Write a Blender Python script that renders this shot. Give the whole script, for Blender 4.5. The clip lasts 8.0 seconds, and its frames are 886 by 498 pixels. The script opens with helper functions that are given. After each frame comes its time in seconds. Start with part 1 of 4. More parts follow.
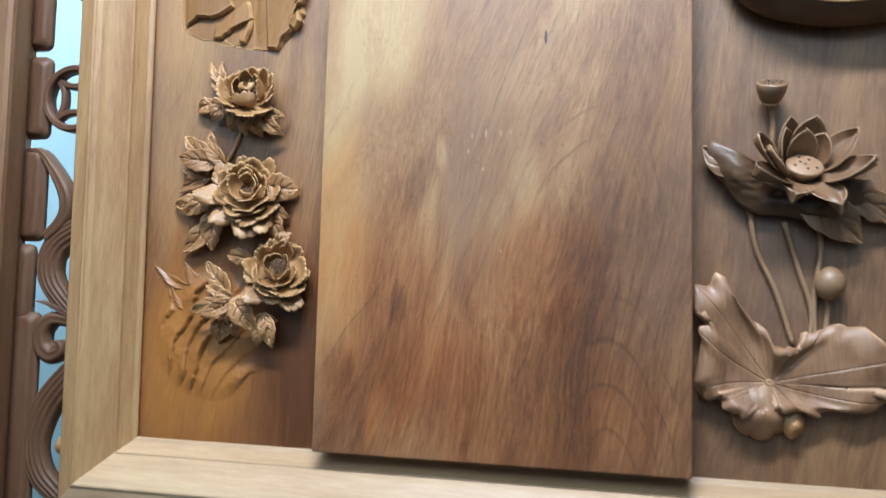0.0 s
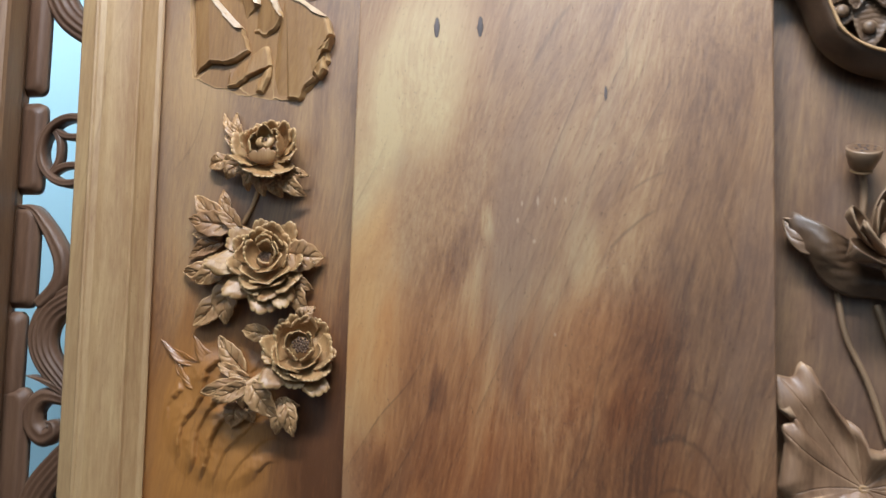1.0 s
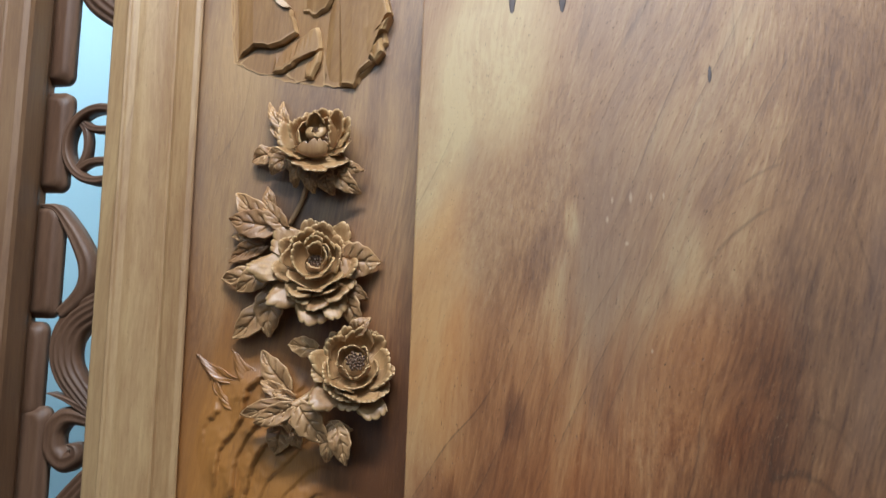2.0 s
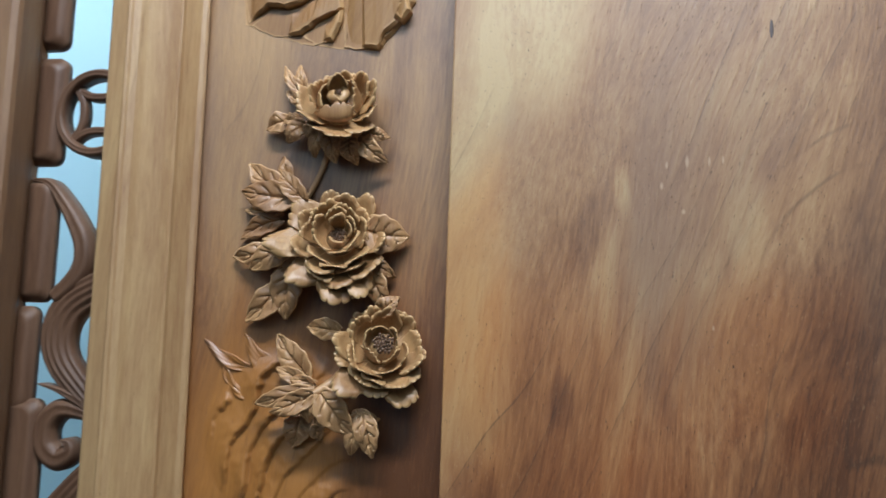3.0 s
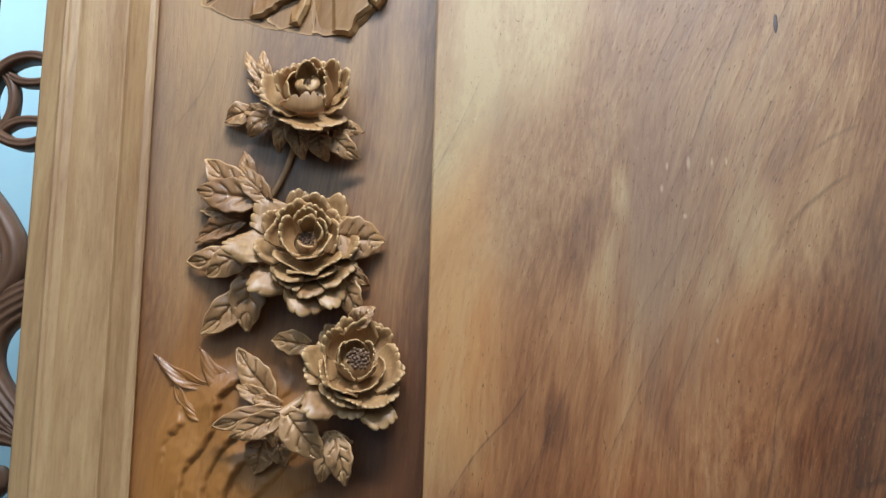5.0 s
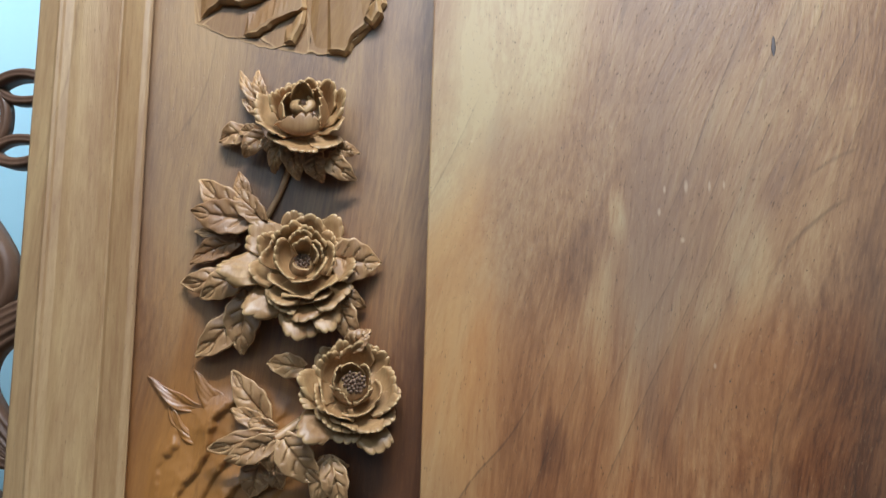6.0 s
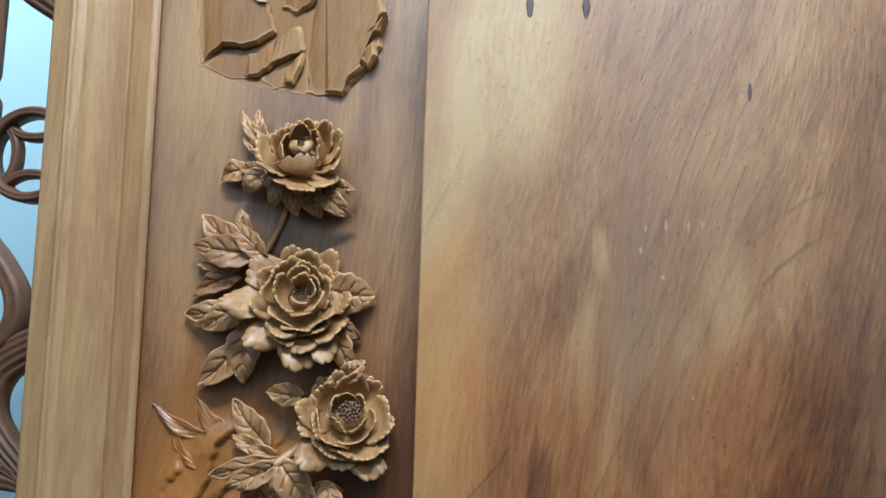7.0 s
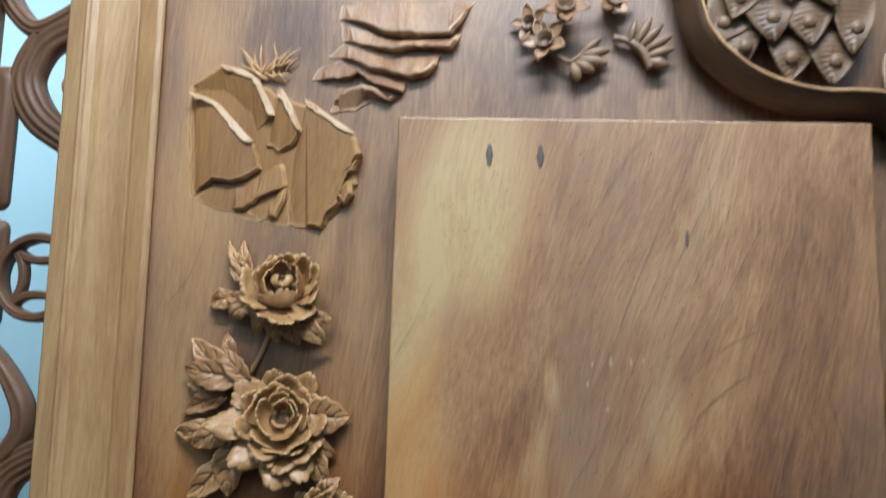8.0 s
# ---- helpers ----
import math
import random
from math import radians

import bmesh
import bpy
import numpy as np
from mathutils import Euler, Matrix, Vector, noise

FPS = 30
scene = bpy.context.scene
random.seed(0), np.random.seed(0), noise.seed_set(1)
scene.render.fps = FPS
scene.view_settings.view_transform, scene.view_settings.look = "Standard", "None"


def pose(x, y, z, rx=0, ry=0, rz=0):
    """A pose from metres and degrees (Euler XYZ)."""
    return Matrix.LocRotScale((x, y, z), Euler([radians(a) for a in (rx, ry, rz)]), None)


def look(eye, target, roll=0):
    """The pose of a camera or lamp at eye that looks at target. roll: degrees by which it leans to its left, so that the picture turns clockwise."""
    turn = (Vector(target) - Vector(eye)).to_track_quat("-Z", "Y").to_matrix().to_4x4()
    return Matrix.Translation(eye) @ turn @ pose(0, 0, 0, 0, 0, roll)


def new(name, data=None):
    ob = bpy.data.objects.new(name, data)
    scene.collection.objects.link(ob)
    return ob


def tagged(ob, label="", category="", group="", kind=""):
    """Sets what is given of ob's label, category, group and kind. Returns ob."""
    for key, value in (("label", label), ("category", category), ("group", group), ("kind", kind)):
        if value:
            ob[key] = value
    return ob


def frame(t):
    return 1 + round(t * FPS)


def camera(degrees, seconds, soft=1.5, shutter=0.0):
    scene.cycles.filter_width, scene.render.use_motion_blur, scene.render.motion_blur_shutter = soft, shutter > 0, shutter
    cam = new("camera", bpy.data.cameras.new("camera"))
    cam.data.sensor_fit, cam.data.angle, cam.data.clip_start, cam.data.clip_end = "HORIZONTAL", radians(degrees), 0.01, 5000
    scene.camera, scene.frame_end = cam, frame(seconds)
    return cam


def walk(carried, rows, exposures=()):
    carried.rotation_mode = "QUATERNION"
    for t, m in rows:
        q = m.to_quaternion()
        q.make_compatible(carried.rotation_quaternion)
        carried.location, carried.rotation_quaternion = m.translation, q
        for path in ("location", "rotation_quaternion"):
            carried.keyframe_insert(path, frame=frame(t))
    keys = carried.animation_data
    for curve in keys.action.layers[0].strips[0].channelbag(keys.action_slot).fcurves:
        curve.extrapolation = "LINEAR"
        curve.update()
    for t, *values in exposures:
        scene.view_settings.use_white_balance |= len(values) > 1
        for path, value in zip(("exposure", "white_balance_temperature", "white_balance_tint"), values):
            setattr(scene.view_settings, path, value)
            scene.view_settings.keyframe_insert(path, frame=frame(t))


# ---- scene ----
cam = camera(59.2, 8.0, shutter=0.5)
PATH = [
    (0, (0.254, -0.68, 1.339), (-0.166, 1.272, 1.461), 1.6),
    (0.5, (0.222, -0.65, 1.373), (-0.18, 1.305, 1.505), 1.6),
    (1, (0.197, -0.618, 1.399), (-0.204, 1.336, 1.541), 1.7),
    (1.5, (0.158, -0.588, 1.403), (-0.261, 1.362, 1.556), 1.8),
    (2.8, (0.114, -0.514, 1.372), (-0.35, 1.419, 1.593), 2.4),
    (3, (0.096, -0.513, 1.371), (-0.297, 1.436, 1.585), 1.9),
    (3.5, (0.077, -0.499, 1.369), (-0.208, 1.468, 1.589), 1.7),
    (4, (0.063, -0.489, 1.372), (-0.172, 1.484, 1.595), 1.6),
    (4.5, (0.059, -0.478, 1.374), (-0.166, 1.496, 1.603), 1.6),
    (6, (0.057, -0.475, 1.393), (-0.151, 1.502, 1.608), 1.5),
    (6.5, (0.057, -0.488, 1.405), (-0.153, 1.487, 1.636), 1.6),
    (7, (0.065, -0.498, 1.41), (-0.147, 1.478, 1.635), 1.6),
    (7.5, (0.074, -0.518, 1.44), (-0.145, 1.458, 1.661), 1.6),
    (8, (0.094, -0.553, 1.487), (-0.128, 1.419, 1.734), 1.7),
]
walk(cam, [(t, look(eye, target, roll)) for t, eye, target, roll in PATH], [(0.0, 0.0, 5850, 10), (0.5, -0.1, 5850, 10), (1.0, -0.23, 5850, 10), (3.5, -0.36, 5800, 9), (4.5, -0.25, 5800, 9), (6.5, -0.32, 5700, 8), (7.5, -0.37, 5750, 8), (8.0, -0.45, 5900, 8)])

# ---------------------------------------------------------------- light
world = bpy.data.worlds.new("world")
world.use_nodes = True
world.node_tree.nodes["Background"].inputs[0].default_value = (0.8, 0.85, 0.9, 1)
world.node_tree.nodes["Background"].inputs[1].default_value = 0.15
scene.world = world
scene.view_settings.exposure = 0.0


def area_lamp(name, m, sx, sy, watts, colour):
    d = bpy.data.lights.new(name, "AREA")
    d.shape, d.size, d.size_y, d.energy, d.color = "RECTANGLE", sx, sy, watts, colour
    ob = new(name, d)
    ob.matrix_world = m
    return ob


CEILING = 2.5
# ceiling tubes before and behind the standing screen, a broad unseen source under the ceiling further back for the
# sheen, and an added fill behind the visitor
area_lamp("ceiling_tube_light", look((0.10, -0.72, CEILING - 0.06), (0.0, -0.1, 1.5)), 0.7, 0.08, 30, (0.965, 0.985, 1.0))
area_lamp("ceiling_panel_light", pose(-0.35, -2.05, CEILING - 0.02), 2.6, 1.7, 42, (0.78, 0.93, 1.0))
# unseen tube behind the screen, added to brighten the blue wall
area_lamp("ceiling_tube_light", pose(-0.75, 0.12, CEILING - 0.03), 1.2, 0.08, 11, (0.96, 0.99, 1.0))
# weak cool fill from behind on the right, added without a known window
area_lamp("fill_light", look((1.6, -3.1, 1.9), (0.0, 0.0, 1.45)), 1.4, 1.2, 4, (0.82, 0.95, 1.0))

# ---------------------------------------------------------------- materials


class Nodes:
    """Short hand for building a node material."""

    def __init__(self, name):
        self.mat = bpy.data.materials.new(name)
        self.mat.use_nodes = True
        self.tree = self.mat.node_tree
        self.bsdf = self.tree.nodes["Principled BSDF"]

    def put(self, socket, value):
        if hasattr(value, "is_output"):
            self.tree.links.new(value, socket)
        else:
            socket.default_value = value

    def add(self, kind, out=0, settings=(), **ins):
        n = self.tree.nodes.new(kind)
        for key, value in settings:
            setattr(n, key, value)
        for key, value in ins.items():
            self.put(n.inputs[int(key[1:])] if key[1:].isdigit() else n.inputs[key], value)
        return n.outputs[out]

    def math(self, op, a, b=0.0, c=0.0):
        return self.add("ShaderNodeMath", 0, (("operation", op),), i0=a, i1=b, i2=c)

    def vmath(self, op, a, b=(0, 0, 0), out=0):
        return self.add("ShaderNodeVectorMath", out, (("operation", op),), i0=a, i1=b)

    def noise(self, vec, scale, detail=3.0, rough=0.5, distort=0.0, out=0):
        return self.add("ShaderNodeTexNoise", out, (), Vector=vec, Scale=scale, Detail=detail, Roughness=rough, Distortion=distort)

    def mapping(self, vec, loc=(0, 0, 0), rot=(0, 0, 0), scale=(1, 1, 1)):
        return self.add("ShaderNodeMapping", 0, (), Vector=vec, Location=loc, Rotation=rot, Scale=scale)

    def smooth(self, x, lo, hi, a=0.0, b=1.0):
        return self.add("ShaderNodeMapRange", 0, (("interpolation_type", "SMOOTHSTEP"),), i0=x, i1=lo, i2=hi, i3=a, i4=b)

    def mix(self, fac, a, b, mode="MIX"):
        n = self.tree.nodes.new("ShaderNodeMix")
        n.data_type, n.blend_type = "RGBA", mode
        self.put(n.inputs[0], fac)
        self.put(n.inputs[6], a)
        self.put(n.inputs[7], b)
        return n.outputs[2]


def rgb(r, g, b):
    return (r, g, b, 1.0)


def wood(name, dark, light, grey=None, middle=None, grained=0.7, lean=0.0, swirl=1.0, streak=1.0, pores=1.0, rough=0.42, gloss=0.45, shift=0.0,
         across=False, patches=(), flecks=(), lines=0.0, relief=0.45, vary=0.0, bandy=0.8, worn=0.0, arches=(), veil=0.75, reds=(), red_tint=(0.92, 0.745, 0.58)):
    """Oiled tropical hardwood. Grain runs up (or across), leaning by so many degrees; patches are heartwood clouds,
    some also painted shade or falloff of light, (x, z, half width, half height, lean, amount) and flecks small pale
    spots."""
    n = Nodes(name)
    pos = n.add("ShaderNodeNewGeometry", 0)
    if across:
        pos = n.mapping(pos, rot=(0, radians(90), 0))
    pos = n.mapping(pos, loc=(shift, shift * 0.7, shift * 1.3))
    still = pos
    if vary:
        rnd = n.add("ShaderNodeObjectInfo", 5)
        pos = n.vmath("ADD", pos, n.add("ShaderNodeCombineXYZ", 0, (), X=n.math("MULTIPLY", rnd, vary), Y=0.0, Z=n.math("MULTIPLY", rnd, vary * 3)))
    leaned = n.mapping(pos, rot=(0, radians(lean), 0))
    # slow wander of the grain
    wander = n.noise(n.mapping(leaned, scale=(1, 1, 0.45)), 5.0, 2.0, 0.5, 0.0, 1)
    wander = n.vmath("SUBTRACT", wander, (0.5, 0.5, 0.5))
    wander = n.vmath("MULTIPLY", wander, (0.09 * swirl, 0.09 * swirl, 0.05 * swirl))
    grain = n.vmath("ADD", leaned, wander)
    bands = n.noise(n.mapping(grain, scale=(1, 1, 0.07)), 38.0 * streak, 4.0, 0.6)
    fine = n.noise(n.mapping(grain, scale=(1, 1, 0.085)), 420.0 * streak, 4.0, 0.72)
    cloud = n.noise(n.mapping(grain, scale=(1, 1, 0.3)), 9.0, 3.0, 0.55, 0.4)
    pore = n.noise(n.mapping(grain, scale=(1, 1, 0.16)), 1500.0, 2.0, 0.55)
    # tone: 0 dark heart, 1 pale sap
    figure = n.noise(n.mapping(grain, loc=(1.3, 0, 0.7), scale=(1, 1, 0.2)), 24.0, 5.0, 0.62, 0.6)
    tone = n.math("MULTIPLY_ADD", bands, bandy, n.math("MULTIPLY_ADD", cloud, 0.6, n.math("MULTIPLY_ADD", figure, 0.45, -0.5 * bandy - 0.025)))
    tone = n.math("MULTIPLY_ADD", n.math("SUBTRACT", fine, 0.5), grained, tone)
    for x, z, hw, hh, a, amount in patches:
        p = n.vmath("SUBTRACT", n.vmath("ADD", still, n.vmath("MULTIPLY", wander, (0.9, 0, 0.9))), (x + shift, 0, z + shift * 1.3))
        p = n.mapping(p, rot=(0, radians(a), 0))
        p = n.vmath("MULTIPLY", p, (1 / hw, 0, 1 / hh))
        d = n.math("MULTIPLY_ADD", n.math("SUBTRACT", bands, 0.5), 1.2, n.vmath("LENGTH", p, out=1))
        d = n.math("MULTIPLY_ADD", n.math("SUBTRACT", fine, 0.5), 0.35, d)
        tone = n.math("MULTIPLY_ADD", n.smooth(d, 0.35, 1.3, 1.0, 0.0), amount, tone)
    ramp = n.tree.nodes.new("ShaderNodeValToRGB")
    n.put(ramp.inputs[0], tone)
    ramp.color_ramp.interpolation = "B_SPLINE"
    ramp.color_ramp.elements[0].position, ramp.color_ramp.elements[0].color = 0.08, rgb(*dark)
    ramp.color_ramp.elements[1].position, ramp.color_ramp.elements[1].color = 0.92, rgb(*light)
    mid = ramp.color_ramp.elements.new(0.5)
    mid.color = rgb(*(middle or ((dark[0] + light[0]) * 0.48, (dark[1] + light[1]) * 0.425, (dark[2] + light[2]) * 0.42)))
    colour = ramp.outputs[0]
    if grey:
        g = n.smooth(n.noise(n.mapping(grain, loc=(3, 1, 2), scale=(1, 1, 0.22)), 11.0, 3.0, 0.6), 0.5, 0.72)
        colour = n.mix(n.math("MULTIPLY", g, veil), colour, rgb(*grey))
    # redder wood; low on the board it also paints the warmer, dimmer light there
    for x, z, hw, hh, a in reds:
        p = n.vmath("SUBTRACT", n.vmath("ADD", still, n.vmath("MULTIPLY", wander, (0.9, 0, 0.9))), (x + shift, 0, z + shift * 1.3))
        p = n.vmath("MULTIPLY", n.mapping(p, rot=(0, radians(a), 0)), (1 / hw, 0, 1 / hh))
        d = n.math("MULTIPLY_ADD", n.math("SUBTRACT", bands, 0.5), 1.1, n.vmath("LENGTH", p, out=1))
        colour = n.mix(n.smooth(d, 0.45, 1.3, 1.0, 0.0), colour, rgb(*red_tint), "MULTIPLY")
    # growth lines, thin and dark
    if lines:
        tilted = n.mapping(pos, rot=(0, radians(lean * 1.6), 0))
        f = n.noise(n.mapping(tilted, scale=(1, 1, 0.35)), 6.0, 2.0, 0.45, 0.0)
        ln = n.math("FRACT", n.math("MULTIPLY_ADD", f, 8.0, n.math("MULTIPLY", n.add("ShaderNodeSeparateXYZ", 0, (), Vector=tilted), 32.0)))
        saw = ln
        ln = n.math("ABSOLUTE", n.math("SUBTRACT", ln, 0.5))
        rag = n.math("MULTIPLY_ADD", n.math("SUBTRACT", fine, 0.5), 0.06, ln)
        thin = n.math("ADD", n.smooth(rag, 0.0, 0.022, 1.0, 0.0), n.math("MULTIPLY", n.smooth(saw, 0.5, 0.80, 0.30, 0.0), n.math("GREATER_THAN", saw, 0.5)))
        gate = n.smooth(n.noise(n.mapping(tilted, scale=(1, 1, 0.5)), 16.0, 2.0, 0.5), 0.42, 0.66)
        colour = n.mix(n.math("MULTIPLY", n.math("MULTIPLY", thin, gate), 0.6 * lines), colour, rgb(*[c * 0.6 for c in dark]))
    for x, z, squash, reach in arches:
        p = n.vmath("SUBTRACT", n.vmath("ADD", pos, n.vmath("MULTIPLY", wander, (1.5, 0, 1.5))), (x + shift, 0, z + shift * 1.3))
        d = n.vmath("LENGTH", n.vmath("MULTIPLY", p, (1, 0, squash)), out=1)
        ring = n.math("ABSOLUTE", n.math("SUBTRACT", n.math("FRACT", n.math("MULTIPLY", n.math("MULTIPLY_ADD", fine, 0.0015, d), 62.0)), 0.5))
        above = n.smooth(n.add("ShaderNodeSeparateXYZ", 2, (), Vector=p), 0.0, 0.03)
        ring = n.math("MULTIPLY", n.math("MULTIPLY", n.smooth(ring, 0.0, 0.09, 1.0, 0.0), above), n.math("MULTIPLY", n.smooth(bands, 0.4, 0.6), n.smooth(d, reach * 0.5, reach, 0.4, 0.0)))
        colour = n.mix(ring, colour, rgb(*[c * 0.5 for c in dark]))
    hole = n.smooth(pore, 0.66, 0.74)
    colour = n.mix(n.math("MULTIPLY", hole, 0.5 * pores), colour, rgb(*[c * 0.45 for c in dark]))
    shine = n.smooth(pore, 0.36, 0.28)
    colour = n.mix(n.math("MULTIPLY", shine, 0.10 * pores), colour, rgb(*[min(1, c * 1.35) for c in light]))
    for x, z, hw, hh in flecks:
        p = n.vmath("MULTIPLY", n.vmath("SUBTRACT", pos, (x + shift, 0, z + shift * 1.3)), (1 / hw, 0, 1 / hh))
        colour = n.mix(n.smooth(n.vmath("LENGTH", p, out=1), 0.2, 1.1, 0.5, 0.0), colour, rgb(0.58, 0.42, 0.27))
    if worn:
        edge = n.smooth(n.add("ShaderNodeNewGeometry", 7), 0.515, 0.60)
        colour = n.mix(n.math("MULTIPLY", edge, worn), colour, rgb(*[min(0.8, c * 1.35 + 0.05) for c in light]))
    n.put(n.bsdf.inputs["Base Color"], colour)
    n.put(n.bsdf.inputs["Roughness"], n.math("MULTIPLY_ADD", cloud, 0.22, n.math("MULTIPLY_ADD", fine, 0.12, rough - 0.17)))
    n.bsdf.inputs["Specular IOR Level"].default_value = gloss
    b = n.add("ShaderNodeBump", 0, (), Strength=relief, Distance=0.0006, Height=n.math("MULTIPLY_ADD", hole, -0.8, n.math("MULTIPLY_ADD", bands, 0.3, fine)))
    n.put(n.bsdf.inputs["Normal"], b)
    return n.mat


def plain_paint(name, colour, rough=0.6, bump=0.12, scale=60.0):
    n = Nodes(name)
    pos = n.add("ShaderNodeNewGeometry", 0)
    big, small = n.noise(pos, 2.5, 3.0), n.noise(pos, scale, 4.0, 0.6)
    c = n.mix(n.smooth(big, 0.3, 0.7, 0.0, 0.5), rgb(*colour), rgb(*[x * 0.88 for x in colour]))
    n.put(n.bsdf.inputs["Base Color"], c)
    n.put(n.bsdf.inputs["Roughness"], n.math("MULTIPLY_ADD", small, 0.15, rough - 0.07))
    n.put(n.bsdf.inputs["Normal"], n.add("ShaderNodeBump", 0, (), Strength=bump, Distance=0.001, Height=small))
    return n.mat


# heartwood figure; the broad dark clouds low and right also paint weaker light
BOARD_PATCHES = [
    (0.285, 1.37, 0.075, 0.10, 0, -0.14),
    (0.275, 1.32, 0.14, 0.24, 0, -0.15), (0.17, 1.22, 0.22, 0.11, 0, -0.20), (0.10, 1.30, 0.09, 0.09, -10, -0.09),
    (0.060, 1.585, 0.050, 0.085, -18, 0.48), (0.012, 1.490, 0.024, 0.080, -12, 0.32), (0.285, 1.46, 0.060, 0.14, 0, -0.09), (0.016, 1.37, 0.032, 0.12, -6, 0.42),
    (0.118, 1.465, 0.006, 0.016, 0, 0.30), (0.192, 1.445, 0.013, 0.040, 6, 0.30), (0.165, 1.40, 0.045, 0.03, -10, 0.12),
    (0.098, 1.445, 0.014, 0.045, -24, -0.23), (0.072, 1.330, 0.010, 0.020, 0, -0.19), (0.137, 1.348, 0.012, 0.035, 20, -0.14),
    (0.255, 1.29, 0.05, 0.07, 0, -0.08), (0.240, 1.555, 0.035, 0.03, 0, -0.11), (0.28, 1.60, 0.07, 0.06, 0, -0.11), (0.245, 1.44, 0.05, 0.05, 10, 0.12),
    (0.018, 1.275, 0.014, 0.022, 0, -0.23), (0.100, 1.25, 0.02, 0.03, -10, -0.11), (0.262, 1.235, 0.03, 0.035, 0, 0.12),
    (0.105, 1.40, 0.006, 0.05, -8, 0.2), (0.052, 1.235, 0.01, 0.03, -8, 0.25),
]
BOARD_FLECKS = [(0.136, 1.478, 0.001, 0.003), (0.148, 1.480, 0.0014, 0.005), (0.161, 1.480, 0.001, 0.004), (0.169, 1.481, 0.0008, 0.003),
                (0.133, 1.465, 0.0012, 0.003), (0.146, 1.449, 0.0015, 0.002), (0.163, 1.379, 0.001, 0.002), (0.025, 1.506, 0.0008, 0.001)]
# red zones of the wood, which also put the lower half's dimmer light into colour
BOARD_REDS = [(0.07, 1.30, 0.09, 0.12, -14), (0.19, 1.25, 0.15, 0.09, 0), (0.20, 1.36, 0.06, 0.06, 0), (0.015, 1.40, 0.03, 0.09, -8)]
BOARD_ARCHES = [(0.25, 1.185, 0.48, 0.10), (0.245, 1.405, 0.6, 0.085), (0.17, 1.56, 0.4, 0.06)]
board_wood = wood("board_wood", (0.105, 0.053, 0.030), (0.47, 0.33, 0.162), grey=(0.19, 0.112, 0.076), middle=(0.325, 0.160, 0.070), grained=0.80, veil=0.55, lean=-13, swirl=1.2, patches=BOARD_PATCHES,
                  flecks=BOARD_FLECKS, pores=1.5, relief=0.55, lines=0.8, rough=0.34, gloss=0.85, bandy=0.36, arches=BOARD_ARCHES, reds=BOARD_REDS, red_tint=(0.99, 0.79, 0.62))
PANEL_PATCHES = [(-0.130, 1.27, 0.075, 0.10, -8, 0.46), (-0.165, 1.50, 0.030, 0.30, 0, 0.22), (-0.150, 1.61, 0.05, 0.07, 0, 0.20), (-0.05, 1.57, 0.012, 0.07, -6, 0.26),
                 # the -0.40 cloud at x -0.012 paints the calendar board's shadow on the panel
                 (-0.025, 1.53, 0.010, 0.05, -6, 0.2), (-0.012, 1.28, 0.045, 0.13, 0, -0.40), (0.36, 1.40, 0.02, 0.12, 0, -0.12), (0.45, 1.50, 0.02, 0.10, 0, 0.14), (0.15, 1.70, 0.12, 0.07, 0, -0.22),
                 (-0.095, 1.735, 0.035, 0.03, 0, -0.30), (-0.155, 1.715, 0.02, 0.05, 0, 0.25), (-0.022, 1.46, 0.03, 0.14, 0, 0.20)]
panel_wood = wood("panel_wood", (0.09, 0.040, 0.019), (0.37, 0.215, 0.088), grey=(0.165, 0.102, 0.072), middle=(0.195, 0.098, 0.048), patches=PANEL_PATCHES, reds=[(-0.09, 1.27, 0.17, 0.18, -6)], red_tint=(1.0, 0.72, 0.37), veil=0.45, grained=1.0, lean=-5, shift=1.7, rough=0.42, gloss=0.9, pores=0.9, relief=0.55, lines=0.4, bandy=0.6)
frame_wood = wood("frame_wood", (0.24, 0.122, 0.051), (0.50, 0.337, 0.152), middle=(0.37, 0.217, 0.094), lean=-1.5, swirl=0.5, streak=0.9, shift=4.1, rough=0.45, gloss=0.8, pores=1.0, lines=0.45, bandy=1.1, grained=1.0)
rail_wood = wood("rail_wood", (0.33, 0.225, 0.12), (0.58, 0.45, 0.275), across=True, lean=1.0, swirl=0.5, streak=0.9, shift=7.3, rough=0.42, gloss=0.6, pores=0.7, lines=0.3)
outer_wood = wood("outer_wood", (0.10, 0.048, 0.024), (0.30, 0.18, 0.088), lean=-2, swirl=0.6, shift=2.9, rough=0.44, gloss=0.6)
openwork_wood = wood("openwork_wood", (0.062, 0.030, 0.016), (0.185, 0.105, 0.056), swirl=1.0, shift=5.7, rough=0.52, gloss=0.4, pores=0.6, worn=0.3)
carve_wood = wood("carve_wood", (0.19, 0.088, 0.030), (0.54, 0.35, 0.145), grey=(0.30, 0.19, 0.105), veil=0.25, swirl=1.6, shift=8.8, rough=0.46, gloss=0.6, pores=0.4, vary=0.4, relief=0.3, worn=0.5)
leaf_wood = wood("leaf_wood", (0.17, 0.080, 0.034), (0.49, 0.292, 0.118), grey=(0.28, 0.165, 0.085), veil=0.3, swirl=1.6, shift=3.3, rough=0.46, gloss=0.65, pores=0.4, vary=0.4, relief=0.35, worn=0.6)
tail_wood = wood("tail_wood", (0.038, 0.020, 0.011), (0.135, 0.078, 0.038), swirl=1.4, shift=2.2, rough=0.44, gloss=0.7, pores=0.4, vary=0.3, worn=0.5)
